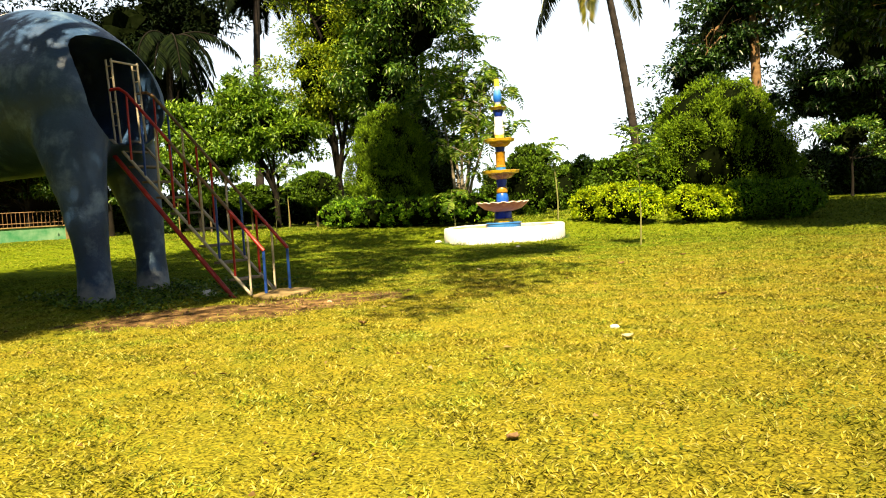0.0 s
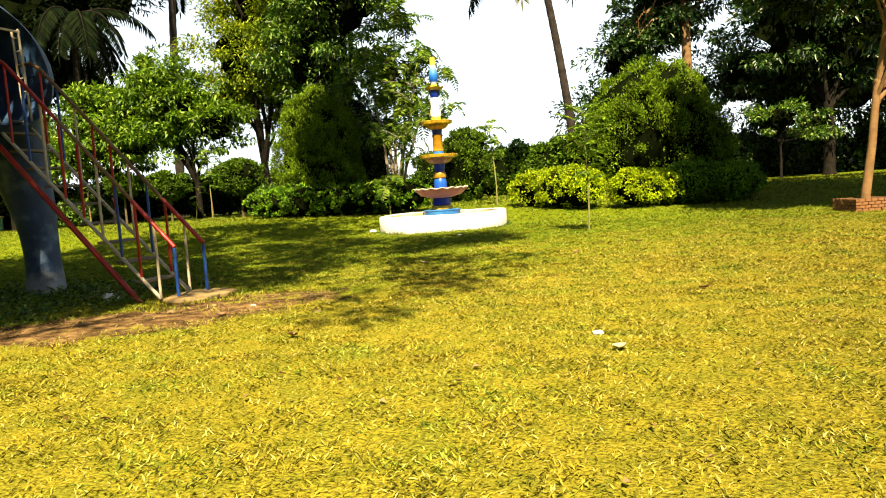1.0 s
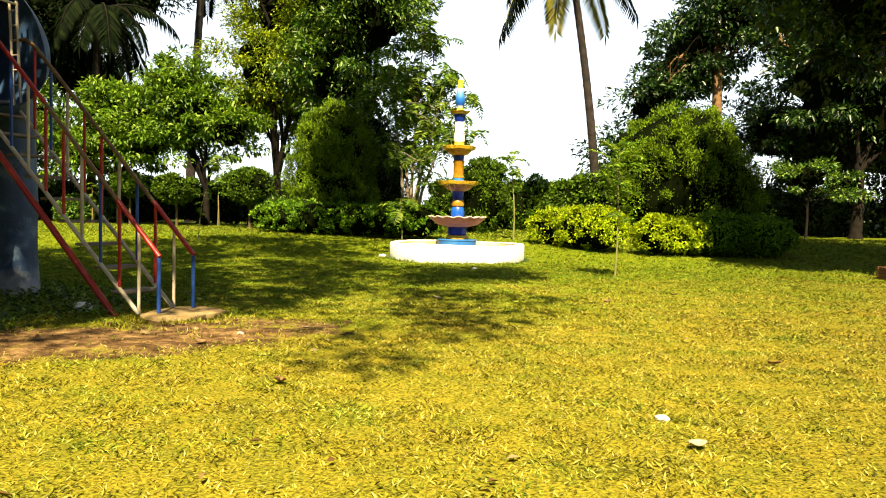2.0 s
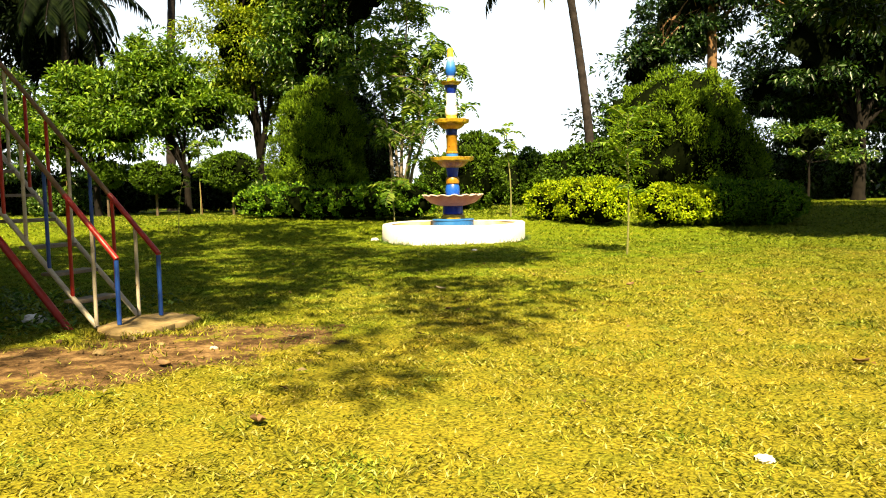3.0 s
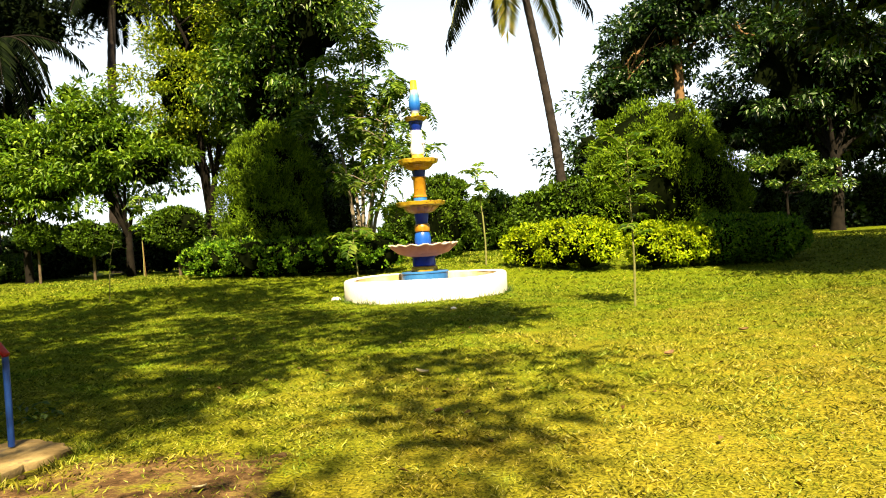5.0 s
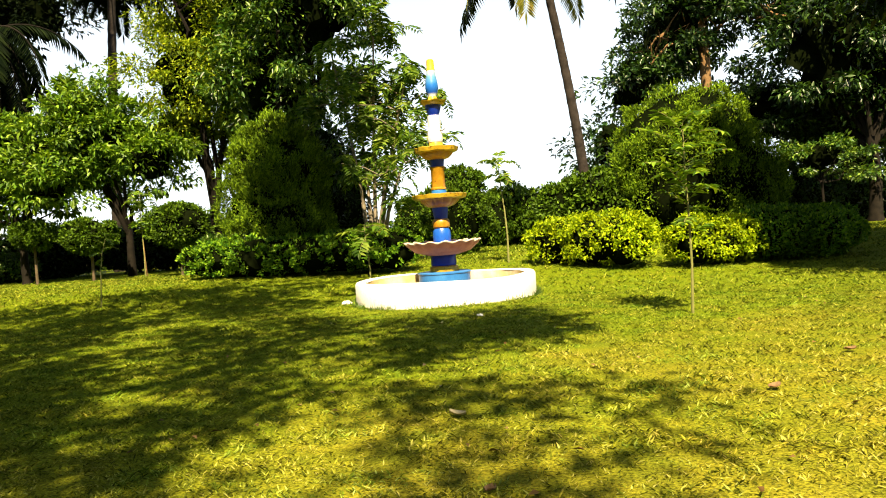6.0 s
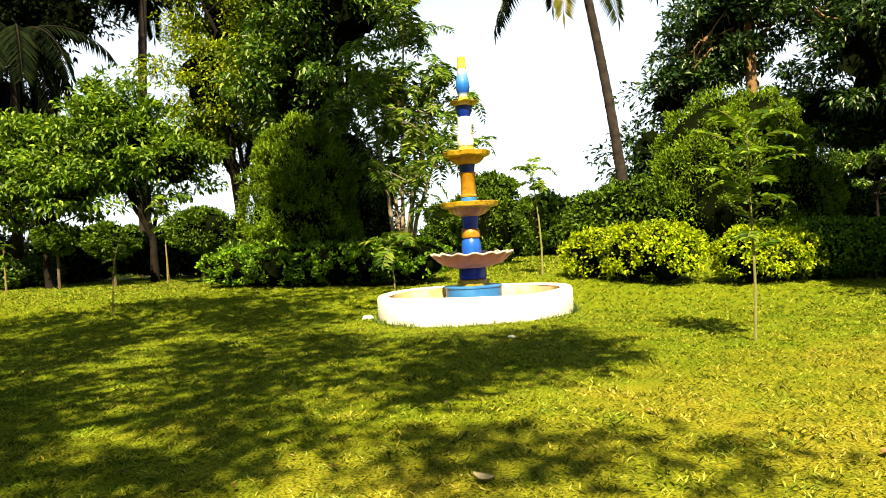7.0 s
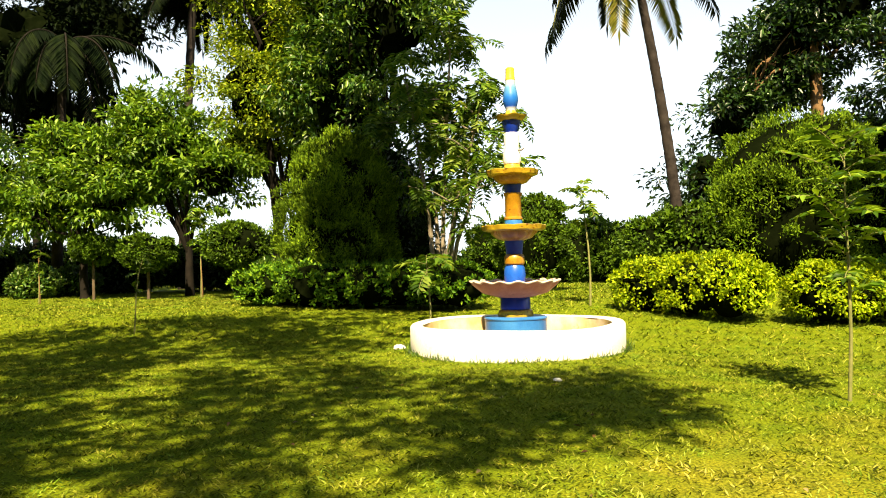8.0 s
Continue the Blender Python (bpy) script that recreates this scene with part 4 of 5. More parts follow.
def feathered_tree(label, x, y, stems, fronds, frond_l, leaf_l, material):
    """A loose tree of several pale stems with big feathered leaves."""
    z = ground_h(x, y)
    t = thing("tree", (x, y, z), label, "tree", "garden trees")
    bm = bmesh.new()
    ends = []
    for sx, sy, top in stems:
        pts = [Vector((sx * 0.12, sy * 0.12, -0.1)), Vector((sx * 0.3, sy * 0.3, top * 0.35)), Vector((sx * 0.65, sy * 0.65, top * 0.7)), Vector((sx, sy, top))]
        tube(bm, pts, [0.085, 0.065, 0.045, 0.02], 8)
        for k in range(9):
            f = random.uniform(0.30, 1.0)
            a = pts[1].lerp(pts[3], f)
            e = a + Vector((random.uniform(-1, 1), random.uniform(-1, 1), random.uniform(0.05, 0.6))) * 1.3
            tube(bm, [a, a.lerp(e, 0.5) + Vector((0, 0, 0.12)), e], [0.03, 0.02, 0.008], 6)
            ends += [a.lerp(e, 0.5), e, e]
        ends += [pts[3]] * 2
    part("trunk", bm, BARK_PALE, t)
    arrs = []
    for k in range(fronds):
        a = random.uniform(0, 6.28)
        o = Vector((random.uniform(-1, 1), random.uniform(-1, 1), random.uniform(-1, 1))) * 0.25
        arrs.append(pinnate(random.choice(ends) + o, (math.cos(a), math.sin(a), random.uniform(-0.3, 0.8)), frond_l * random.uniform(0.6, 1.2), 6, leaf_l, 0.06, random.uniform(0.8, 2.2))[:4])
        arrs[-1][2] = arrs[-1][2] + 0.45 * rng.normal(size=arrs[-1][2].shape)
    A = [np.concatenate([q[i] for q in arrs]) for i in range(4)]
    leaf_object("crown", A[0], A[1], A[2], A[3], A[3] * 0.30, material, t)
    return t


x, y = seen_at(778, 21.5)
feathered_tree("loose multi-stemmed tree with feathered green leaves", x, y, [(-0.9, -0.4, 7.2), (0.4, 0.3, 8.0), (1.4, 0.4, 6.2), (1.6, 0.7, 4.8), (-0.5, 0.6, 5.8), (0.9, -0.5, 3.2)], 560, 0.66, 0.28, LEAF_FEATHER)

for px, d, bl, n, m, label in (
        (335, 28, [(320, 28, 3.6, 7.9, 4.0), (380, 27, 3.6, 6.4, 2.8), (265, 28, 4.6, 8.6, 3.2)], 17000, LEAF_LIGHT, "light green bushy tree at the edge of the lawn"),
        (150, 28, [(130, 28, 3.2, 7.4, 4.2), (205, 27, 2.8, 6.6, 3.2), (70, 29, 2.4, 5.8, 3.0)], 17000, LEAF_LIGHT, "light green bushy tree beside the drooping palms"),
        (-60, 30, [(-60, 30, 2.5, 7.5, 5.5), (-160, 31, 2.0, 6.5, 4)], 14000, LEAF_MID, "green bushy tree behind the elephant"),
        (-260, 30, [(-260, 30, 2.5, 9.5, 7.5), (-180, 33, 3, 9, 6), (-380, 31, 2.0, 8.0, 5)], 14000, LEAF_DARK, "dark green tree behind the pavilion")):
    x, y = seen_at(px, d)
    tree(label, x, y, 2.0, 0.16, [blob(*b) for b in bl], n, 0.24, 0.10, m, BARK_SHADED, 0.65)

x, y = seen_at(1690, 29)
tree("small light green tree under the tall shade trees", x, y, 2.0, 0.07, [blob(1690, 29, 2.6, 4.6, 2.6), blob(1760, 30, 2.2, 4.2, 2.4), blob(1640, 30, 3.2, 4.6, 1.6)], 4200, 0.2, 0.09, LEAF_MID, BARK_SHADED, 0.5)

for px, d, fork, r, bl, n, label in (
        (60, 36, 5.0, 0.21, [(40, 36, 9.5, 16, 7), (150, 37, 11.5, 17, 6), (320, 38, 13.8, 17.5, 4.5), (-90, 36, 9, 16, 7), (90, 37, 7.0, 12, 5), (225, 36, 11.8, 15, 3.6), (150, 37, 7.0, 10.5, 3.6)], 19000, "tall spreading dark tree with bare lower limbs"),
        (-330, 34, 6.0, 0.35, [(-330, 34, 8, 16, 9), (-480, 34, 7, 15, 8)], 16000, "tall spreading dark tree behind the elephant"),
        (1450, 33, 11.5, 0.30, [(1490, 33, 10, 17, 6), (1390, 34, 7.5, 13.5, 5.0), (1310, 34, 6.0, 10.5, 4.0), (1260, 33, 3.0, 7.0, 3.6), (1580, 35, 4.2, 9, 6), (1640, 34, 9, 14, 3.6)], 28000, "tall dark tree with a tan trunk behind the round bush"),
        (1800, 30, 4.0, 0.3, [(1720, 31, 4.5, 14, 7), (1860, 30, 4.0, 13, 7), (1700, 35, 3.4, 8.5, 7), (1820, 34, 3.2, 8, 7)], 26000, "tall dark shade tree at the edge of the lawn"),
        (2150, 30, 4.0, 0.3, [(2080, 31, 3.5, 13, 7), (2260, 30, 4.0, 13, 7), (1970, 33, 3.2, 9, 7)], 20000, "tall dark shade tree at the edge of the lawn")):
    x, y = seen_at(px, d)
    tree(label, x, y, fork, r, [blob(*b) for b in bl], n, 0.32, 0.13, LEAF_SHADED if px < 800 else LEAF_DARK, BARK_TAN if px == 1450 else BARK_SHADED, 0.9)

x, y = seen_at(1208, 28)
palm("tall coconut palm with a leaning ringed trunk", x, y, 13.4, (-1.6, -0.75), 0.20, 18, 4.8, 2.1)
x, y = seen_at(325, 37)
palm("tall coconut palm behind the garden trees", x, y, 15.6, (0.7, 0.3), 0.24, 16, 4.4, 1.9, 0.6)
x, y = seen_at(100, 31)
palm("dark palm with long drooping fronds", x, y, 10.6, (0.4, 0.2), 0.2, 15, 4.6, 3.0, 1.0)
x, y = seen_at(640, 40)
palm("tall coconut palm far behind the garden", x, y, 18.5, (0.5, 0.3), 0.24, 14, 4.4, 2.0, 0.6)


# ---- brick planter with its tree ----
def build_planter(x, y, turn):
    p = thing("planter", (x, y, ground_h(x, y)), "low square planter of old brick round a tree", "planter")
    p.rotation_euler.z = turn
    p.scale = (0.64, 0.64, 0.95)
    bm = bmesh.new()
    box(bm, (0, 0, 0.13), (1.30, 1.30, 0.34), 0, 0.03)
    part("soil", bm, EARTH, p)
    one = bmesh.new()
    box(one, (0, 0, 0), (0.225, 0.105, 0.068), 0, 0.006)
    me = mesh_from(one, "brick")
    me.materials.append(BRICK)
    for c in range(4):
        for s in range(4):
            for k in range(6):
                u = -0.60 + 0.24 * k + (0.12 if c % 2 else 0) - 0.05
                b = new("brick", me)
                b.parent = p
                b.matrix_basis = Matrix.Rotation(s * math.pi / 2, 4, "Z") @ pose(u, -0.71 + random.uniform(-0.008, 0.008), 0.035 + 0.08 * c, 0, 0, random.uniform(-2, 2))
    return p


build_planter(5.9, 21.6, radians(22))
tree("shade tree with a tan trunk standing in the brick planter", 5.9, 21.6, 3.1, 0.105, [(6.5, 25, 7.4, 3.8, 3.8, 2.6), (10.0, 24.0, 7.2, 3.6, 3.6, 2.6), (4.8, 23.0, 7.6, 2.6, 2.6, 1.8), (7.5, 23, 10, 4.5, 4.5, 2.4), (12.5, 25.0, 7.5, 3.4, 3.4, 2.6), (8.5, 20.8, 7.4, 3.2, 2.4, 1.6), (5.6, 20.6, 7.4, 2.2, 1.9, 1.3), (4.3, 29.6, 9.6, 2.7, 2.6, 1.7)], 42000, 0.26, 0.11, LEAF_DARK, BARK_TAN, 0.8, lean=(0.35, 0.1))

# the big tree behind the walk, whose shade lies over the lawn
SHADE = ((-2.9, 19.8), (-2.3, 18.2), (-1.75, 17.1), (-2.3, 16.0), (-2.1, 15.0), (-1.5, 14.2), (-0.3, 13.7), (0.0, 12.5), (-0.5, 11.6), (-0.1, 10.4), (-0.7, 9.2), (-0.9, 8.5), (-1.6, 9.2), (-2.6, 9.9), (-3.1, 10.3), (-4.0, 8.7), (-4.6, 7.4), (-5.2, 5.7), (-7.5, 3.2), (-10.0, 2.0), (-19.0, 7.0), (-17.5, 13.0), (-16.5, 18.0), (-15.4, 21.5), (-12.8, 24.0), (-12.5, 27.0), (-13.5, 31.0), (-15.2, 37.0), (-12.6, 37.5), (-11.8, 32.0), (-10.4, 27.6), (-8.0, 26.4), (-7.6, 21.8), (-5.6, 19.9), (-3.6, 19.4))
LIT = ((-3.4, 13.9, 0.30), (-2.8, 14.3, 0.2), (-3.2, 11.7, 0.30), (-5.2, 12.8, 0.30), (-5.0, 11.5, 0.15), (-8.1, 16.6, 0.35), (-7.0, 17.6, 0.25), (-7.0, 19.7, 0.2), (-7.0, 14.8, 0.35), (-1.9, 10.2, 0.25), (-1.7, 14.8, 0.4), (-4.3, 14.9, 0.2), (-9.6, 17.9, 0.4), (-11.5, 20.5, 0.4), (-5.1, 21.3, 2.2), (-4.0, 9.5, 0.5), (-4.4, 8.9, 0.2), (-10.0, 12.9, 0.8), (-8.9, 12.3, 0.5), (-8.2, 24.4, 0.6))


def inside(px, py, poly):
    hit = False
    for (x1, y1), (x2, y2) in zip(poly, poly[1:] + poly[:1]):
        if (y1 > py) != (y2 > py) and px < (x2 - x1) * (py - y1) / (y2 - y1) + x1:
            hit = not hit
    return hit


def build_shade_tree():
    fx, fy = -8.5, -3.0
    t = thing("tree", (fx, fy, 0), "great spreading shade tree at the end of the lawn", "tree", "garden trees")
    C = []
    while len(C) < 1830:
        px, py = random.uniform(-19, 0), random.uniform(2.0, 38)
        if not inside(px + random.gauss(0, 0.35), py + random.gauss(0, 0.35), SHADE) or any(math.hypot(px - a, py - b) < r + 0.3 for a, b, r in LIT):
            continue
        if py < 22 and (px > -4.5 or py > 15) and noise.noise(Vector((px * 0.55, py * 0.55, 3.0))) > 0.30:
            continue
        if 23.6 < py < 27.4 and random.random() < 0.6:
            continue
        if px > -3.2 and py < 16 and random.random() < 0.50:
            continue
        h = random.uniform(10.5, 15.5)
        C.append((px + SUN.x / SUN.z * h - fx, py + SUN.y / SUN.z * h - fy, h))
    C = np.array(C)
    by_statue = np.where((C[:, 0] + fx - SUN.x / SUN.z * C[:, 2] < -5) & (C[:, 1] + fy - SUN.y / SUN.z * C[:, 2] < 13))[0]
    by_bush = np.where(C[:, 1] + fy - SUN.y / SUN.z * C[:, 2] > 27.4)[0]
    n = 76000
    which = np.concatenate([rng.integers(0, len(C), 44000), rng.choice(by_statue, 24000), rng.choice(by_bush, 8000)])
    q, d = ball_points(n, 0.5)
    base = C[which] + q * np.array([0.58, 0.58, 0.4])
    along = unit(d + 0.6 * rng.normal(size=(n, 3)))
    leaf_object("crown", base, along, unit(np.array([0, 0, 1.0]) + 0.5 * rng.normal(size=(n, 3))), 0.26 + 0.12 * rng.random(n), 0.13, LEAF_MID, t)
    bm = bmesh.new()
    limbs(bm, (0, 0, 0), (3.6, 6.6, 9.5), [Vector(C[i]) for i in rng.integers(0, len(C), 8)], 0.30, 0.5)
    part("trunk", bm, BARK, t)


build_shade_tree()


def build_side_tree():
    """The tree beside the walk that shades the far bushes and the end of the golden hedge."""
    fx, fy = 15.5, 13.0
    t = thing("tree", (fx, fy, 0), "great dark shade tree beside the lawn", "tree", "garden trees")
    C = []
    for n, xs, ys, zs in ((110, (2.9, 5.0), (33.5, 37.5), (0.3, 6.0)), (110, (2.3, 5.6), (25.4, 28.6), (0.0, 1.2)), (120, (5.0, 13.0), (25.4, 28.2), (0.0, 0.2)), (220, (4.8, 16.0), (30.5, 44.0), (0.2, 0.4))):
        for k in range(n):
            p = Vector((random.uniform(*xs) + random.gauss(0, 0.5), random.uniform(*ys), random.uniform(*zs)))
            p += SUN * ((random.uniform(12.4, 14.6) - p.z) / SUN.z)
            C.append((p.x - fx, p.y - fy, p.z))
    C = np.array(C)
    n = 52000
    which = rng.integers(0, len(C), n)
    q, d = ball_points(n, 0.5)
    leaf_object("crown", C[which] + q * np.array([0.6, 0.6, 0.45]), unit(d + 0.6 * rng.normal(size=(n, 3))), unit(np.array([0, 0, 1.0]) + 0.5 * rng.normal(size=(n, 3))), 0.26 + 0.12 * rng.random(n), 0.13, LEAF_DARK, t)
    bm = bmesh.new()
    limbs(bm, (0, 0, 0), (-3.0, 2.5, 11.5), [Vector(C[i]) for i in rng.integers(0, len(C), 8)], 0.28, 0.3)
    part("trunk", bm, BARK_SHADED, t)


build_side_tree()

# ---- saplings ----
sapling("young tree with feathered light green leaves and a thin stem", -0.21, 18.37, 2.75, 0.42, 24, 0.58, 0.18, LEAF_LIGHT, (0.05, 0.02), 0.018, 0, droop=(0.3, 1.2))
sapling("thin young tree with a tuft of feathered leaves", -5.03, 27.5, 3.0, 0.66, 12, 0.55, 0.22, LEAF_FEATHER, (-0.1, 0), 0.026, 0)
sapling("young tree with light green feathered leaves", -19.8, 30.0, 3.2, 0.5, 16, 0.6, 0.22, LEAF_LIGHT, (0.1, 0), 0.022, 1.4)
sapling("thin leaning young tree with a few leaves", -13.5, 21.1, 1.7, 0.55, 7, 0.28, 0.10, LEAF_LIGHT, (0.3, 0.1), 0.014, 0)
sapling("thin leaning young tree with a few leaves", -23.6, 26.4, 1.8, 0.6, 8, 0.3, 0.12, LEAF_LIGHT, (0.1, 0.1), 0.016, 1.6)
x, y = seen_at(757, 15.4)
sapling("young shrub with large yellowing feathered leaves by the hedge", x, y, 1.55, 0.55, 7, 0.80, 0.26, LEAF_FEATHER, (0.0, 0.0), 0.02, 0, 1.0, 7)


# ---- pavilion behind the elephant ----
def build_pavilion(x, y, turn):
    p = thing("pavilion", (x, y, ground_h(x, y) - 0.05), "open pavilion on a green and white painted plinth", "pavilion")
    p.rotation_euler.z = turn
    bm = bmesh.new()
    box(bm, (0, 2.0, 0.38), (7.5, 4.0, 0.84), 0, 0.02)
    part("plinth", bm, GREEN_WALL, p)
    bm = bmesh.new()
    box(bm, (0, 1.98, 0.83), (7.6, 4.1, 0.07), 0, 0.01)
    part("plinth_edge", bm, STONE, p)
    for k in range(4):
        bm = bmesh.new()
        box(bm, (2.6, -0.15 - 0.28 * k, 0.36 - 0.10 * k), (1.4, 0.30, 0.74 - 0.2 * k), 0, 0.01)
        part("step", bm, STONE, p)
    for cx, cy in ((-3.4, 1.2), (3.4, 1.2), (-3.4, 3.7), (3.4, 3.7)):
        bm = bmesh.new()
        tube(bm, [(cx, cy, 0.86), (cx, cy, 4.0)], 0.09, 14)
        part("column", bm, ROOF_SHADE, p)
    bm = bmesh.new()
    box(bm, (0, 2.0, 4.15), (8.6, 5.2, 0.35), 0, 0.03)
    part("roof", bm, ROOF_SHADE, p)
    bm = bmesh.new()
    box(bm, (0, 3.85, 2.4), (7.2, 0.12, 3.1), 0, 0.01)
    part("back_wall", bm, ROOF_SHADE, p)
    for z in (1.65, 1.05):
        bm = bmesh.new()
        tube(bm, [(-3.4, 0.2, z), (1.9, 0.2, z)], 0.022, 8)
        part("rail", bm, PAINT_RUST, p)
    bm = bmesh.new()
    tube(bm, [(1.95, 0.1, 1.65), (1.95, -1.2, 0.95)], 0.025, 8)
    part("stair_rail", bm, WHITE_PAINT, p)
    for k in range(6):
        bm = bmesh.new()
        f = k / 5
        tube(bm, [(1.95, 0.1 - 1.3 * f, 0.8 - 0.75 * f), (1.95, 0.1 - 1.3 * f, 1.65 - 0.7 * f)], 0.016, 6)
        part("baluster", bm, WHITE_PAINT, p)
    for k in range(26):
        bm = bmesh.new()
        tube(bm, [(-3.3 + 0.205 * k, 0.2, 0.86), (-3.3 + 0.205 * k, 0.2, 1.65)], 0.012, 6)
        part("baluster", bm, PAINT_RUST, p)


build_pavilion(-34.5, 26.1, radians(62))


# ---- far edge of the garden ----
def build_woods_and_screen():
    """A dark belt of shrubs round the garden, and tall unseen trees added behind to block skylight."""
    base, along, normal, L = [], [], [], []
    cx, cy = -6.0, 12.0
    bm = bmesh.new()
    for k in range(150):
        a = 2 * math.pi * k / 150 + random.uniform(-0.015, 0.015)
        ahead = max(0.0, math.sin(a + 0.15))
        r = (46 if ahead > 0.2 else 36) + random.uniform(-2, 3)
        x, y = cx + r * math.cos(a), cy + r * math.sin(a)
        # the out-of-view trees behind are made tall to cut low skylight
        h = random.uniform(2.0, 3.4) if ahead > 0.2 else random.uniform(16, 23)
        w = random.uniform(1.6, 2.4) * (1.0 if ahead > 0.2 else 1.6)
        # dark body painted as the shade within the foliage
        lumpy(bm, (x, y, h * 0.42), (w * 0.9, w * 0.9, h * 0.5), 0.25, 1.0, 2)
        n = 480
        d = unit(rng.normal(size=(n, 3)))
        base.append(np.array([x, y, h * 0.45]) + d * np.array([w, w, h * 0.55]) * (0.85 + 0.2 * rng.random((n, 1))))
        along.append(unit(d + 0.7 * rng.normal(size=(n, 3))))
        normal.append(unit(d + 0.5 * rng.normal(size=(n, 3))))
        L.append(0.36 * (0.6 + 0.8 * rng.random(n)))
    woods = thing("woods_and_screen", (0, 0, 0), "dark belt of shrubs round the garden with an unseen tall sky screen behind", "woods", kind="stuff")
    tagged(part("shade_core", bm, CORE, woods), kind="stuff")
    L = np.concatenate(L)
    tagged(leaf_object("foliage", np.concatenate(base), np.concatenate(along), np.concatenate(normal), L, L * 0.5, LEAF_DARK, woods), kind="stuff")


build_woods_and_screen()


# ---- grass ----
def grass_patch(name, count, x0, x1, y0, y1, size, dens, label, wide=0.21):
    """Short broad blades, thin over the bare earth."""
    p = np.stack([rng.uniform(x0, x1, count), rng.uniform(y0, y1, count)], 1)
    u, v = (p[:, 0] + 3.55), (p[:, 1] - 8.0)
    al, ac = u * 0.667 + v * 0.745, -u * 0.745 + v * 0.667
    bare = (np.abs(al) * 0.38) ** 2 + (ac * 0.95) ** 2
    tuft = np.array([noise.noise(Vector((a * 2.6, b * 2.6, 0))) for a, b in p])
    edge = np.minimum.reduce([p[:, 0] - x0, x1 - p[:, 0], p[:, 1] - y0, y1 - p[:, 1]])
    keep = (edge > 2.0 * rng.random(count)) & (rng.random(count) < np.clip(bare * 1.2 - 0.35, 0.03, 1)) & (np.hypot(p[:, 0] + 5.12, p[:, 1] - 21.95) > 1.89) & (np.hypot((p[:, 0] + 4.02) / 0.42, (p[:, 1] - 9.5) / 0.56) > 1) & (rng.random(count) < dens + tuft * 0.7)
    p, tuft = p[keep], tuft[keep]
    n = len(p)
    z = np.array([ground_h(a, b) + 0.025 * noise.noise(Vector((a * 0.6, b * 0.6, 0))) for a, b in p]) - 0.005
    base = np.concatenate([p, z[:, None]], 1)
    a = rng.random(n) * 6.283
    along = np.stack([np.cos(a), np.sin(a), 0.25 + 0.9 * rng.random(n)], 1)
    L = size * (0.55 + 0.8 * rng.random(n) + 0.35 * tuft)
    ob = leaf_object(name, base, along, np.array([0, 0, 1.0]) + 0.3 * rng.normal(size=(n, 3)), L, L * wide, GRASS, fold=0.2)
    return tagged(ob, label, "grass", kind="stuff")


def grass_material():
    """Blades: each its own tone, greener or drier by broad patches of the lawn."""
    m, nt, b = nodes_of("grass_blades")
    g = nt.nodes.new("ShaderNodeNewGeometry")
    r = g.outputs["Random Per Island"]
    green = ramp(nt, r, [(0.0, (0.0186, 0.0403, 0.0025)), (0.4, (0.1457, 0.1984, 0.0087)), (1.0, (0.3224, 0.3472, 0.0496))])
    dry = ramp(nt, r, [(0.0, (0.055, 0.056, 0.006)), (0.25, (0.175, 0.176, 0.013)), (0.7, (0.32, 0.295, 0.035)), (1.0, (0.49, 0.445, 0.15))])
    c = nt.nodes.new("ShaderNodeTexCoord")
    s = nt.nodes.new("ShaderNodeSeparateXYZ")
    nt.links.new(c.outputs["Object"], s.inputs[0])
    col = mixed(nt, dryness(nt, s, noise_tex(nt, 0.45, 5)), green, dry)
    col = mixed(nt, 1.0, col, ramp(nt, noise_tex(nt, 6.0, 6, rough=0.7), [(0.36, (0.34, 0.40, 0.3)), (0.58, (1.12, 1.12, 1.1))]), "MULTIPLY")
    col = mixed(nt, 0.8, col, ramp(nt, noise_tex(nt, 1.3, 5), [(0.36, (0.72, 1.05, 0.8)), (0.5, (1.0, 1.0, 1.0)), (0.66, (1.08, 0.93, 0.8))]), "MULTIPLY")
    col = mixed(nt, darker_turf(nt, s, noise_tex(nt, 0.45, 5)), col, mixed(nt, 1.0, col, (0.82, 0.80, 0.85), "MULTIPLY"))
    nt.links.new(col, b.inputs["Base Color"])
    b.inputs["Roughness"].default_value, b.inputs["Specular IOR Level"].default_value = 0.7, 0.10
    t = nt.nodes.new("ShaderNodeBsdfTranslucent")
    nt.links.new(col, t.inputs["Color"])
    mix = nt.nodes.new("ShaderNodeMixShader")
    mix.inputs[0].default_value = 0.25
    nt.links.new(b.outputs[0], mix.inputs[1])
    nt.links.new(t.outputs[0], mix.inputs[2])
    nt.links.new(mix.outputs[0], nt.nodes["Material Output"].inputs["Surface"])
    return m


GRASS = grass_material()
grass_patch("grass", 315000, -7.5, 6.5, 0.5, 13.0, 0.041, 0.9, "short sunlit yellow-green lawn grass")
grass_patch("grass", 230000, -14.0, 9.0, 10.5, 22.5, 0.054, 0.8, "short lawn grass, partly in tree shade")
grass_patch("grass", 64000, -22.0, 14.0, 20.0, 32.0, 0.095, 0.8, "lawn grass rising behind the fountain")
grass_patch("grass", 80000, -17.0, -5.5, 3.5, 13.0, 0.055, 0.85, "shaded lawn grass round the statue")
grass_patch("grass", 60000, -36.0, -12.0, 14.0, 34.0, 0.085, 0.9, "sunlit lawn grass at the edge of the garden")
grass_patch("grass", 26000, -16.0, 16.0, 29.0, 44.0, 0.14, 0.9, "lawn grass under the far trees")
tufts = []
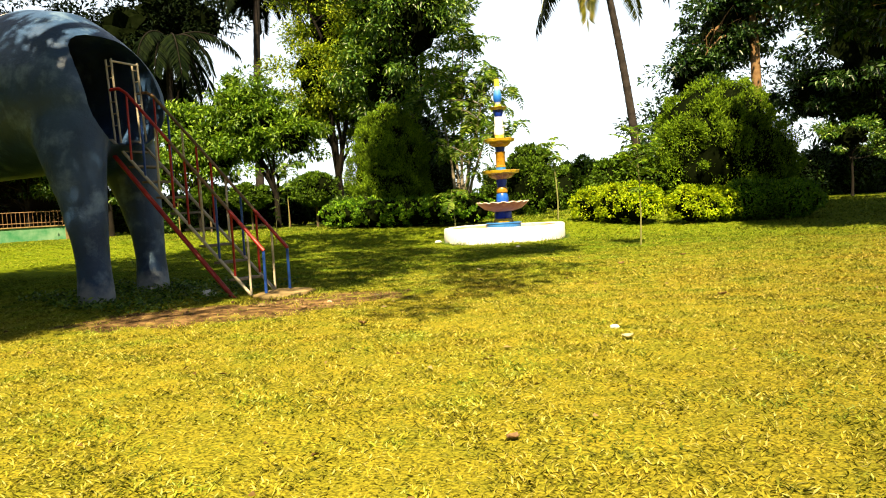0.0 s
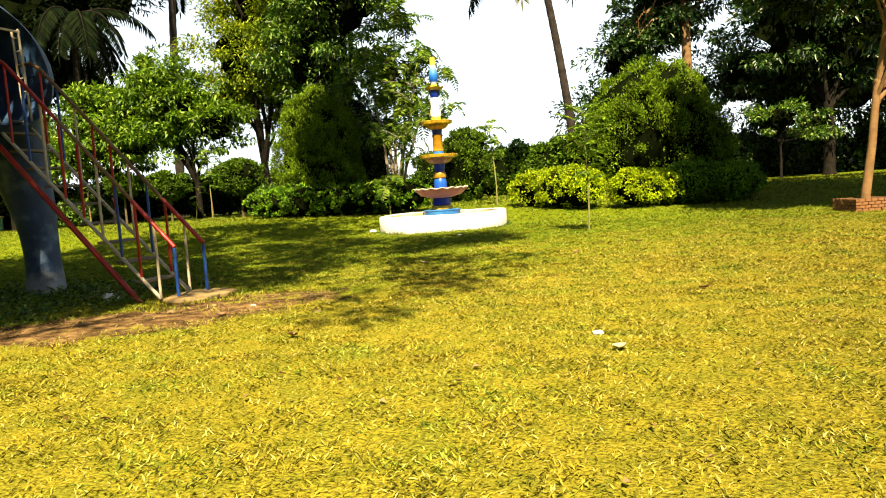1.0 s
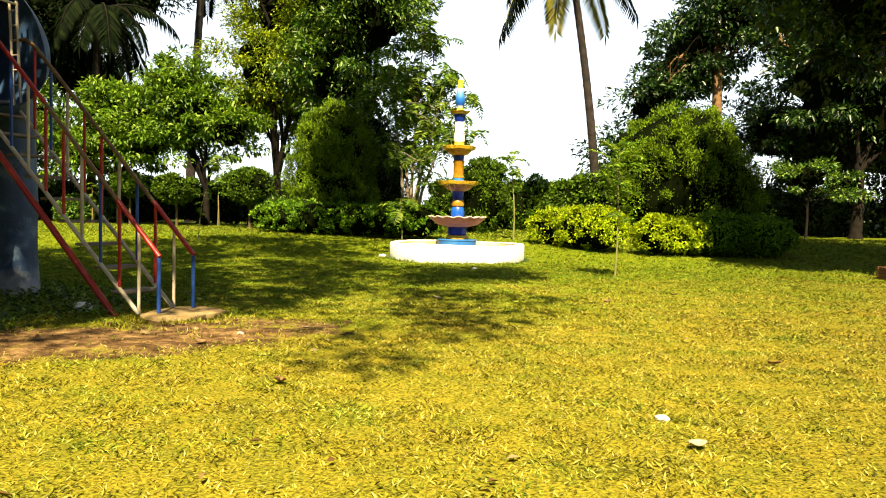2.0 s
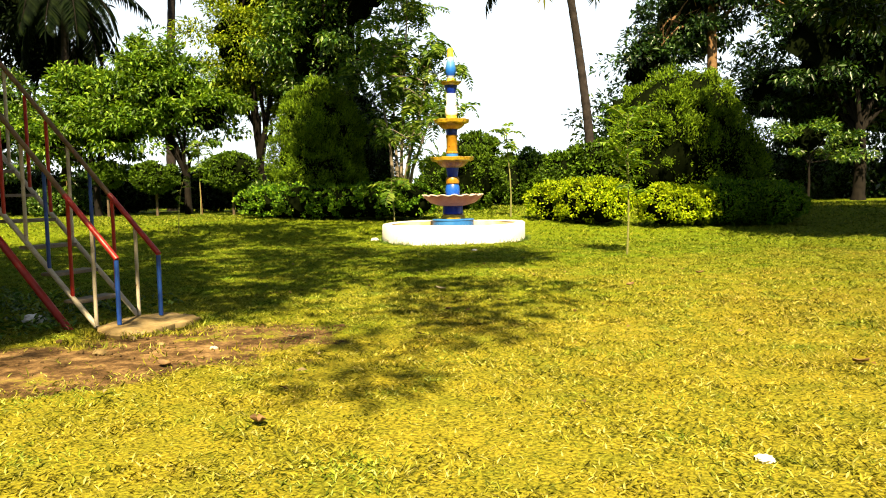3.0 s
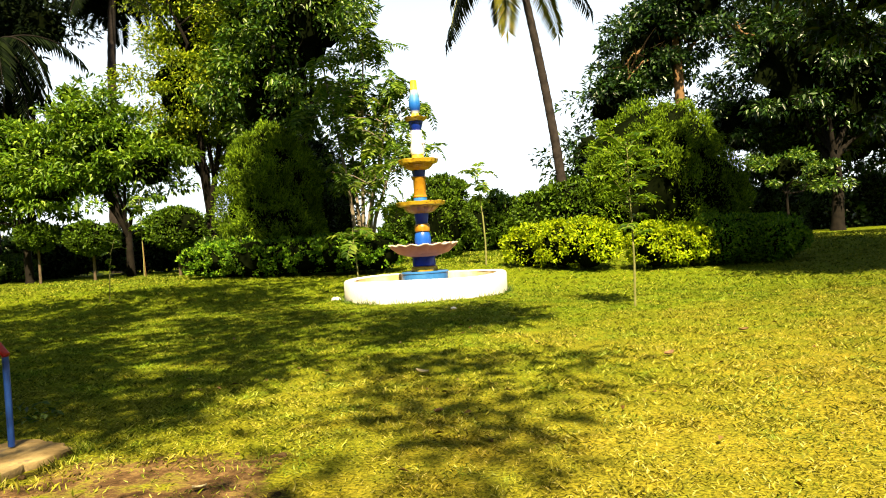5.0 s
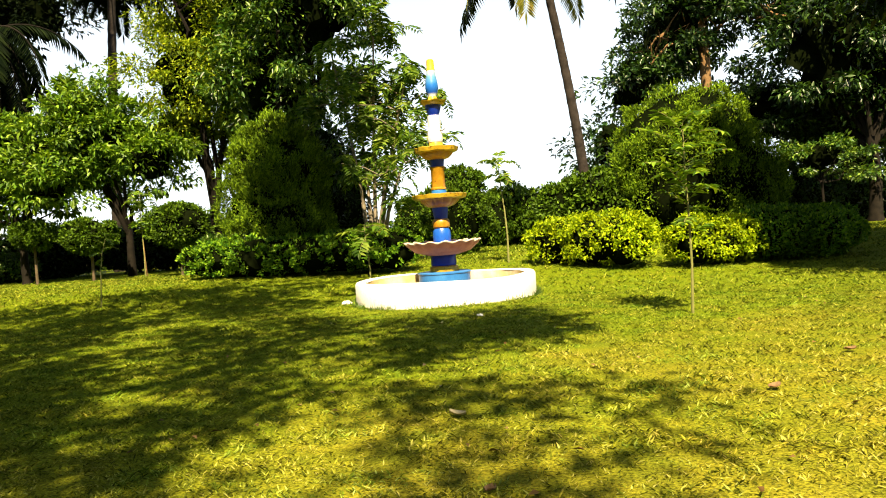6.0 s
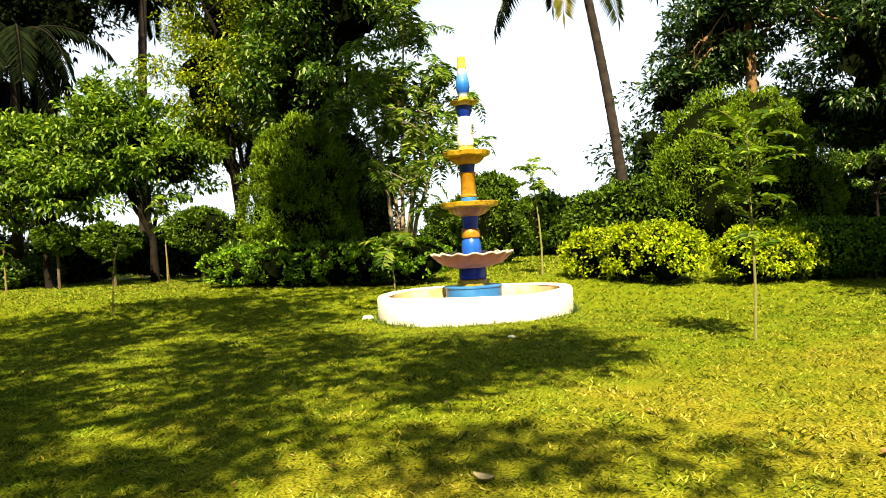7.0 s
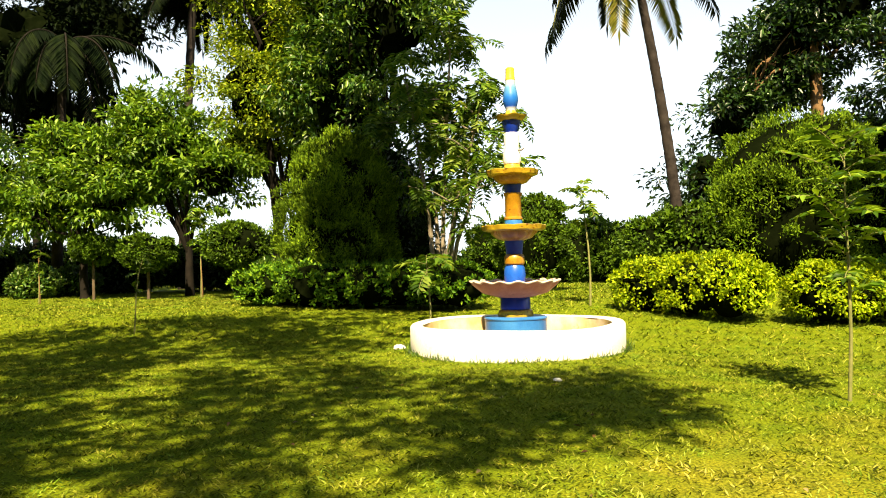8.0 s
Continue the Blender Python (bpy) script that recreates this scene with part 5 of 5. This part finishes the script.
while len(tufts) < 1500:
    a, r = random.uniform(0, 6.283), 1.91 + 0.14 * random.random() ** 2
    if noise.noise(Vector((math.cos(a) * 5, math.sin(a) * 5, 0))) + random.uniform(-0.3, 0.3) > 0.0:
        px, py = -5.12 + r * math.cos(a), 21.95 + r * math.sin(a)
        tufts.append((px, py, ground_h(px, py) - 0.02))
n = len(tufts)
tagged(leaf_object("grass_tufts", np.array(tufts), np.concatenate([0.6 * rng.normal(size=(n, 2)), np.ones((n, 1))], 1), rng.normal(size=(n, 3)), 0.05 + 0.13 * rng.random(n) ** 2, 0.012, LEAF_MID), "long uncut grass along the basin wall", "grass", kind="stuff")

# uncut grass round the slab and on the bare patch
n = 900
a = rng.random(n) * 6.283
k = 1.02 + 0.25 * rng.random(n) ** 2
p = np.stack([-4.02 + 0.47 * k * np.cos(a), 9.5 + 0.60 * k * np.sin(a), np.full(n, -0.005)], 1)
keep = np.array([noise.noise(Vector((u * 3.5, v * 3.5, 1.0))) > -0.05 for u, v, w in p])
q = np.stack([rng.normal(-3.2, 0.9, n), rng.normal(8.7, 0.5, n), np.full(n, -0.005)], 1)
keep2 = np.array([noise.noise(Vector((u * 3.0, v * 3.0, 4.0))) > 0.22 for u, v, w in q]) & (np.hypot((q[:, 0] + 4.02) / 0.47, (q[:, 1] - 9.5) / 0.6) > 1.05)
p = np.concatenate([p[keep], q[keep2]])
n = len(p)
tagged(leaf_object("grass_tufts", p, np.concatenate([0.7 * rng.normal(size=(n, 2)), np.ones((n, 1))], 1), rng.normal(size=(n, 3)), 0.035 + 0.06 * rng.random(n), 0.012, GRASS), "uncut tufts of grass round the slab and bare earth", "grass", kind="stuff")

# fallen leaves on the lawn
n = 170
p = np.stack([rng.uniform(-6, 6, n), rng.uniform(2, 20, n)], 1)
b = np.concatenate([p, np.full((n, 1), 0.035)], 1)
a = rng.random(n) * 6.283
tagged(leaf_object("fallen_leaves", b, np.stack([np.cos(a), np.sin(a), 0.15 * rng.normal(size=n)], 1), np.array([0, 0, 1.0]) + 0.3 * rng.normal(size=(n, 3)), 0.035 + 0.06 * rng.random(n), 0.035, LEAF_DRY), "dry fallen leaves scattered on the lawn", "leaves", kind="stuff")

# crumbs of earth and small stones on the bare patch
bm = bmesh.new()
for k in range(130):
    u, v = random.gauss(0.4, 1.1), random.gauss(0, 0.34)
    px, py, r = -3.7 + 0.667 * u - 0.745 * v, 8.2 + 0.745 * u + 0.667 * v, 0.006 + 0.03 * random.random() ** 3
    q = bmesh.ops.create_icosphere(bm, subdivisions=1, radius=r)
    for w in q["verts"]:
        w.co = Vector((px, py, r * 0.25)) + Vector((w.co.x * random.uniform(0.8, 1.3), w.co.y, w.co.z * 0.7))
tagged(part("crumbs", bm, EARTH, None, "", False), "small stones and crumbs of earth on bare ground", "stones", kind="stuff")


def pale_leaf(label, x, y, size, turn, m):
    """A curled dry leaf with some thickness."""
    bm = bmesh.new()
    grid = []
    for i in range(7):
        f = i / 6
        w = 0.36 * size * math.sin(math.pi * (0.08 + 0.88 * f)) ** 0.8
        grid.append([bm.verts.new(((f - 0.5) * size, w * k, 0.012 + 0.16 * size * abs(k) ** 1.6 + 0.10 * size * (2 * f - 1) ** 2)) for k in (-1, -0.5, 0, 0.5, 1)])
    for a, b in zip(grid, grid[1:]):
        for k in range(4):
            bm.faces.new((a[k], a[k + 1], b[k + 1], b[k]))
    top = list(bm.faces)
    r = bmesh.ops.extrude_face_region(bm, geom=top)
    bmesh.ops.translate(bm, vec=(0, 0, -0.004), verts=[v for v in r["geom"] if isinstance(v, bmesh.types.BMVert)])
    bmesh.ops.recalc_face_normals(bm, faces=bm.faces)
    ob = part("fallen_leaf", bm, m)
    ob.matrix_world = pose(x, y, ground_h(x, y) + 0.012, random.uniform(-12, 12), random.uniform(-12, 12), turn)
    return tagged(ob, label, "leaf", "large fallen leaves")


PALE_LEAF = surface("bleached_leaf", (0.26, 0.23, 0.14), (0.42, 0.38, 0.26), 20, 0.7, fine=120)
BROWN_LEAF = surface("brown_leaf", (0.10, 0.055, 0.02), (0.20, 0.12, 0.05), 20, 0.7, fine=120)
for x, y, size, turn in ((1.85, 6.85, 0.10, 20), (-2.01, 12.63, 0.13, 10), (-2.2, 9.3, 0.08, 40)):
    pale_leaf("bleached dry leaf lying on the grass", x, y, size, turn, PALE_LEAF)
for x, y, size, turn in ((-1.07, 7.11, 0.13, 130), (1.83, 4.0, 0.09, 70), (0.35, 13.6, 0.11, 30), (-1.35, 11.1, 0.10, 80), (2.4, 9.6, 0.11, 160), (1.2, 15.2, 0.12, 200), (-2.6, 8.1, 0.11, 15)):
    pale_leaf("curled brown dry leaf lying on the grass", x, y, size, turn, BROWN_LEAF)
stone("small white stone in the short grass", 1.62, 7.37, 0.035, WHITEWASH)
stone("small white stone at the edge of the bare earth", -2.64, 8.75, 0.03, PAINT_RIM)
stone("small white stone in the grass before the fountain", -3.5, 18.75, 0.045, WHITEWASH)

# dark weeds round the statue's feet and under the steps
n = 5200
p = np.stack([rng.uniform(-9.0, -4.7, n), rng.uniform(7.4, 10.9, n)], 1)
keep = np.array([noise.noise(Vector((a * 1.6, c * 1.6, 5.0))) + 0.35 * random.gauss(0, 1) > 0.05 for a, c in p]) & (p[:, 1] > 7.6 - 0.35 * (p[:, 0] + 6.5))
p = p[keep]
n = len(p)
b = np.concatenate([p, 0.11 * rng.random((n, 1)) ** 1.5], 1)
a = rng.random(n) * 6.283
tagged(leaf_object("weeds", b, np.stack([np.cos(a), np.sin(a), 0.3 + 0.6 * rng.random(n)], 1), np.array([0, 0, 1.0]) + 0.5 * rng.normal(size=(n, 3)), 0.05 + 0.07 * rng.random(n), 0.035, LEAF_MID), "low dark green weeds under the statue and steps", "weeds", kind="stuff")
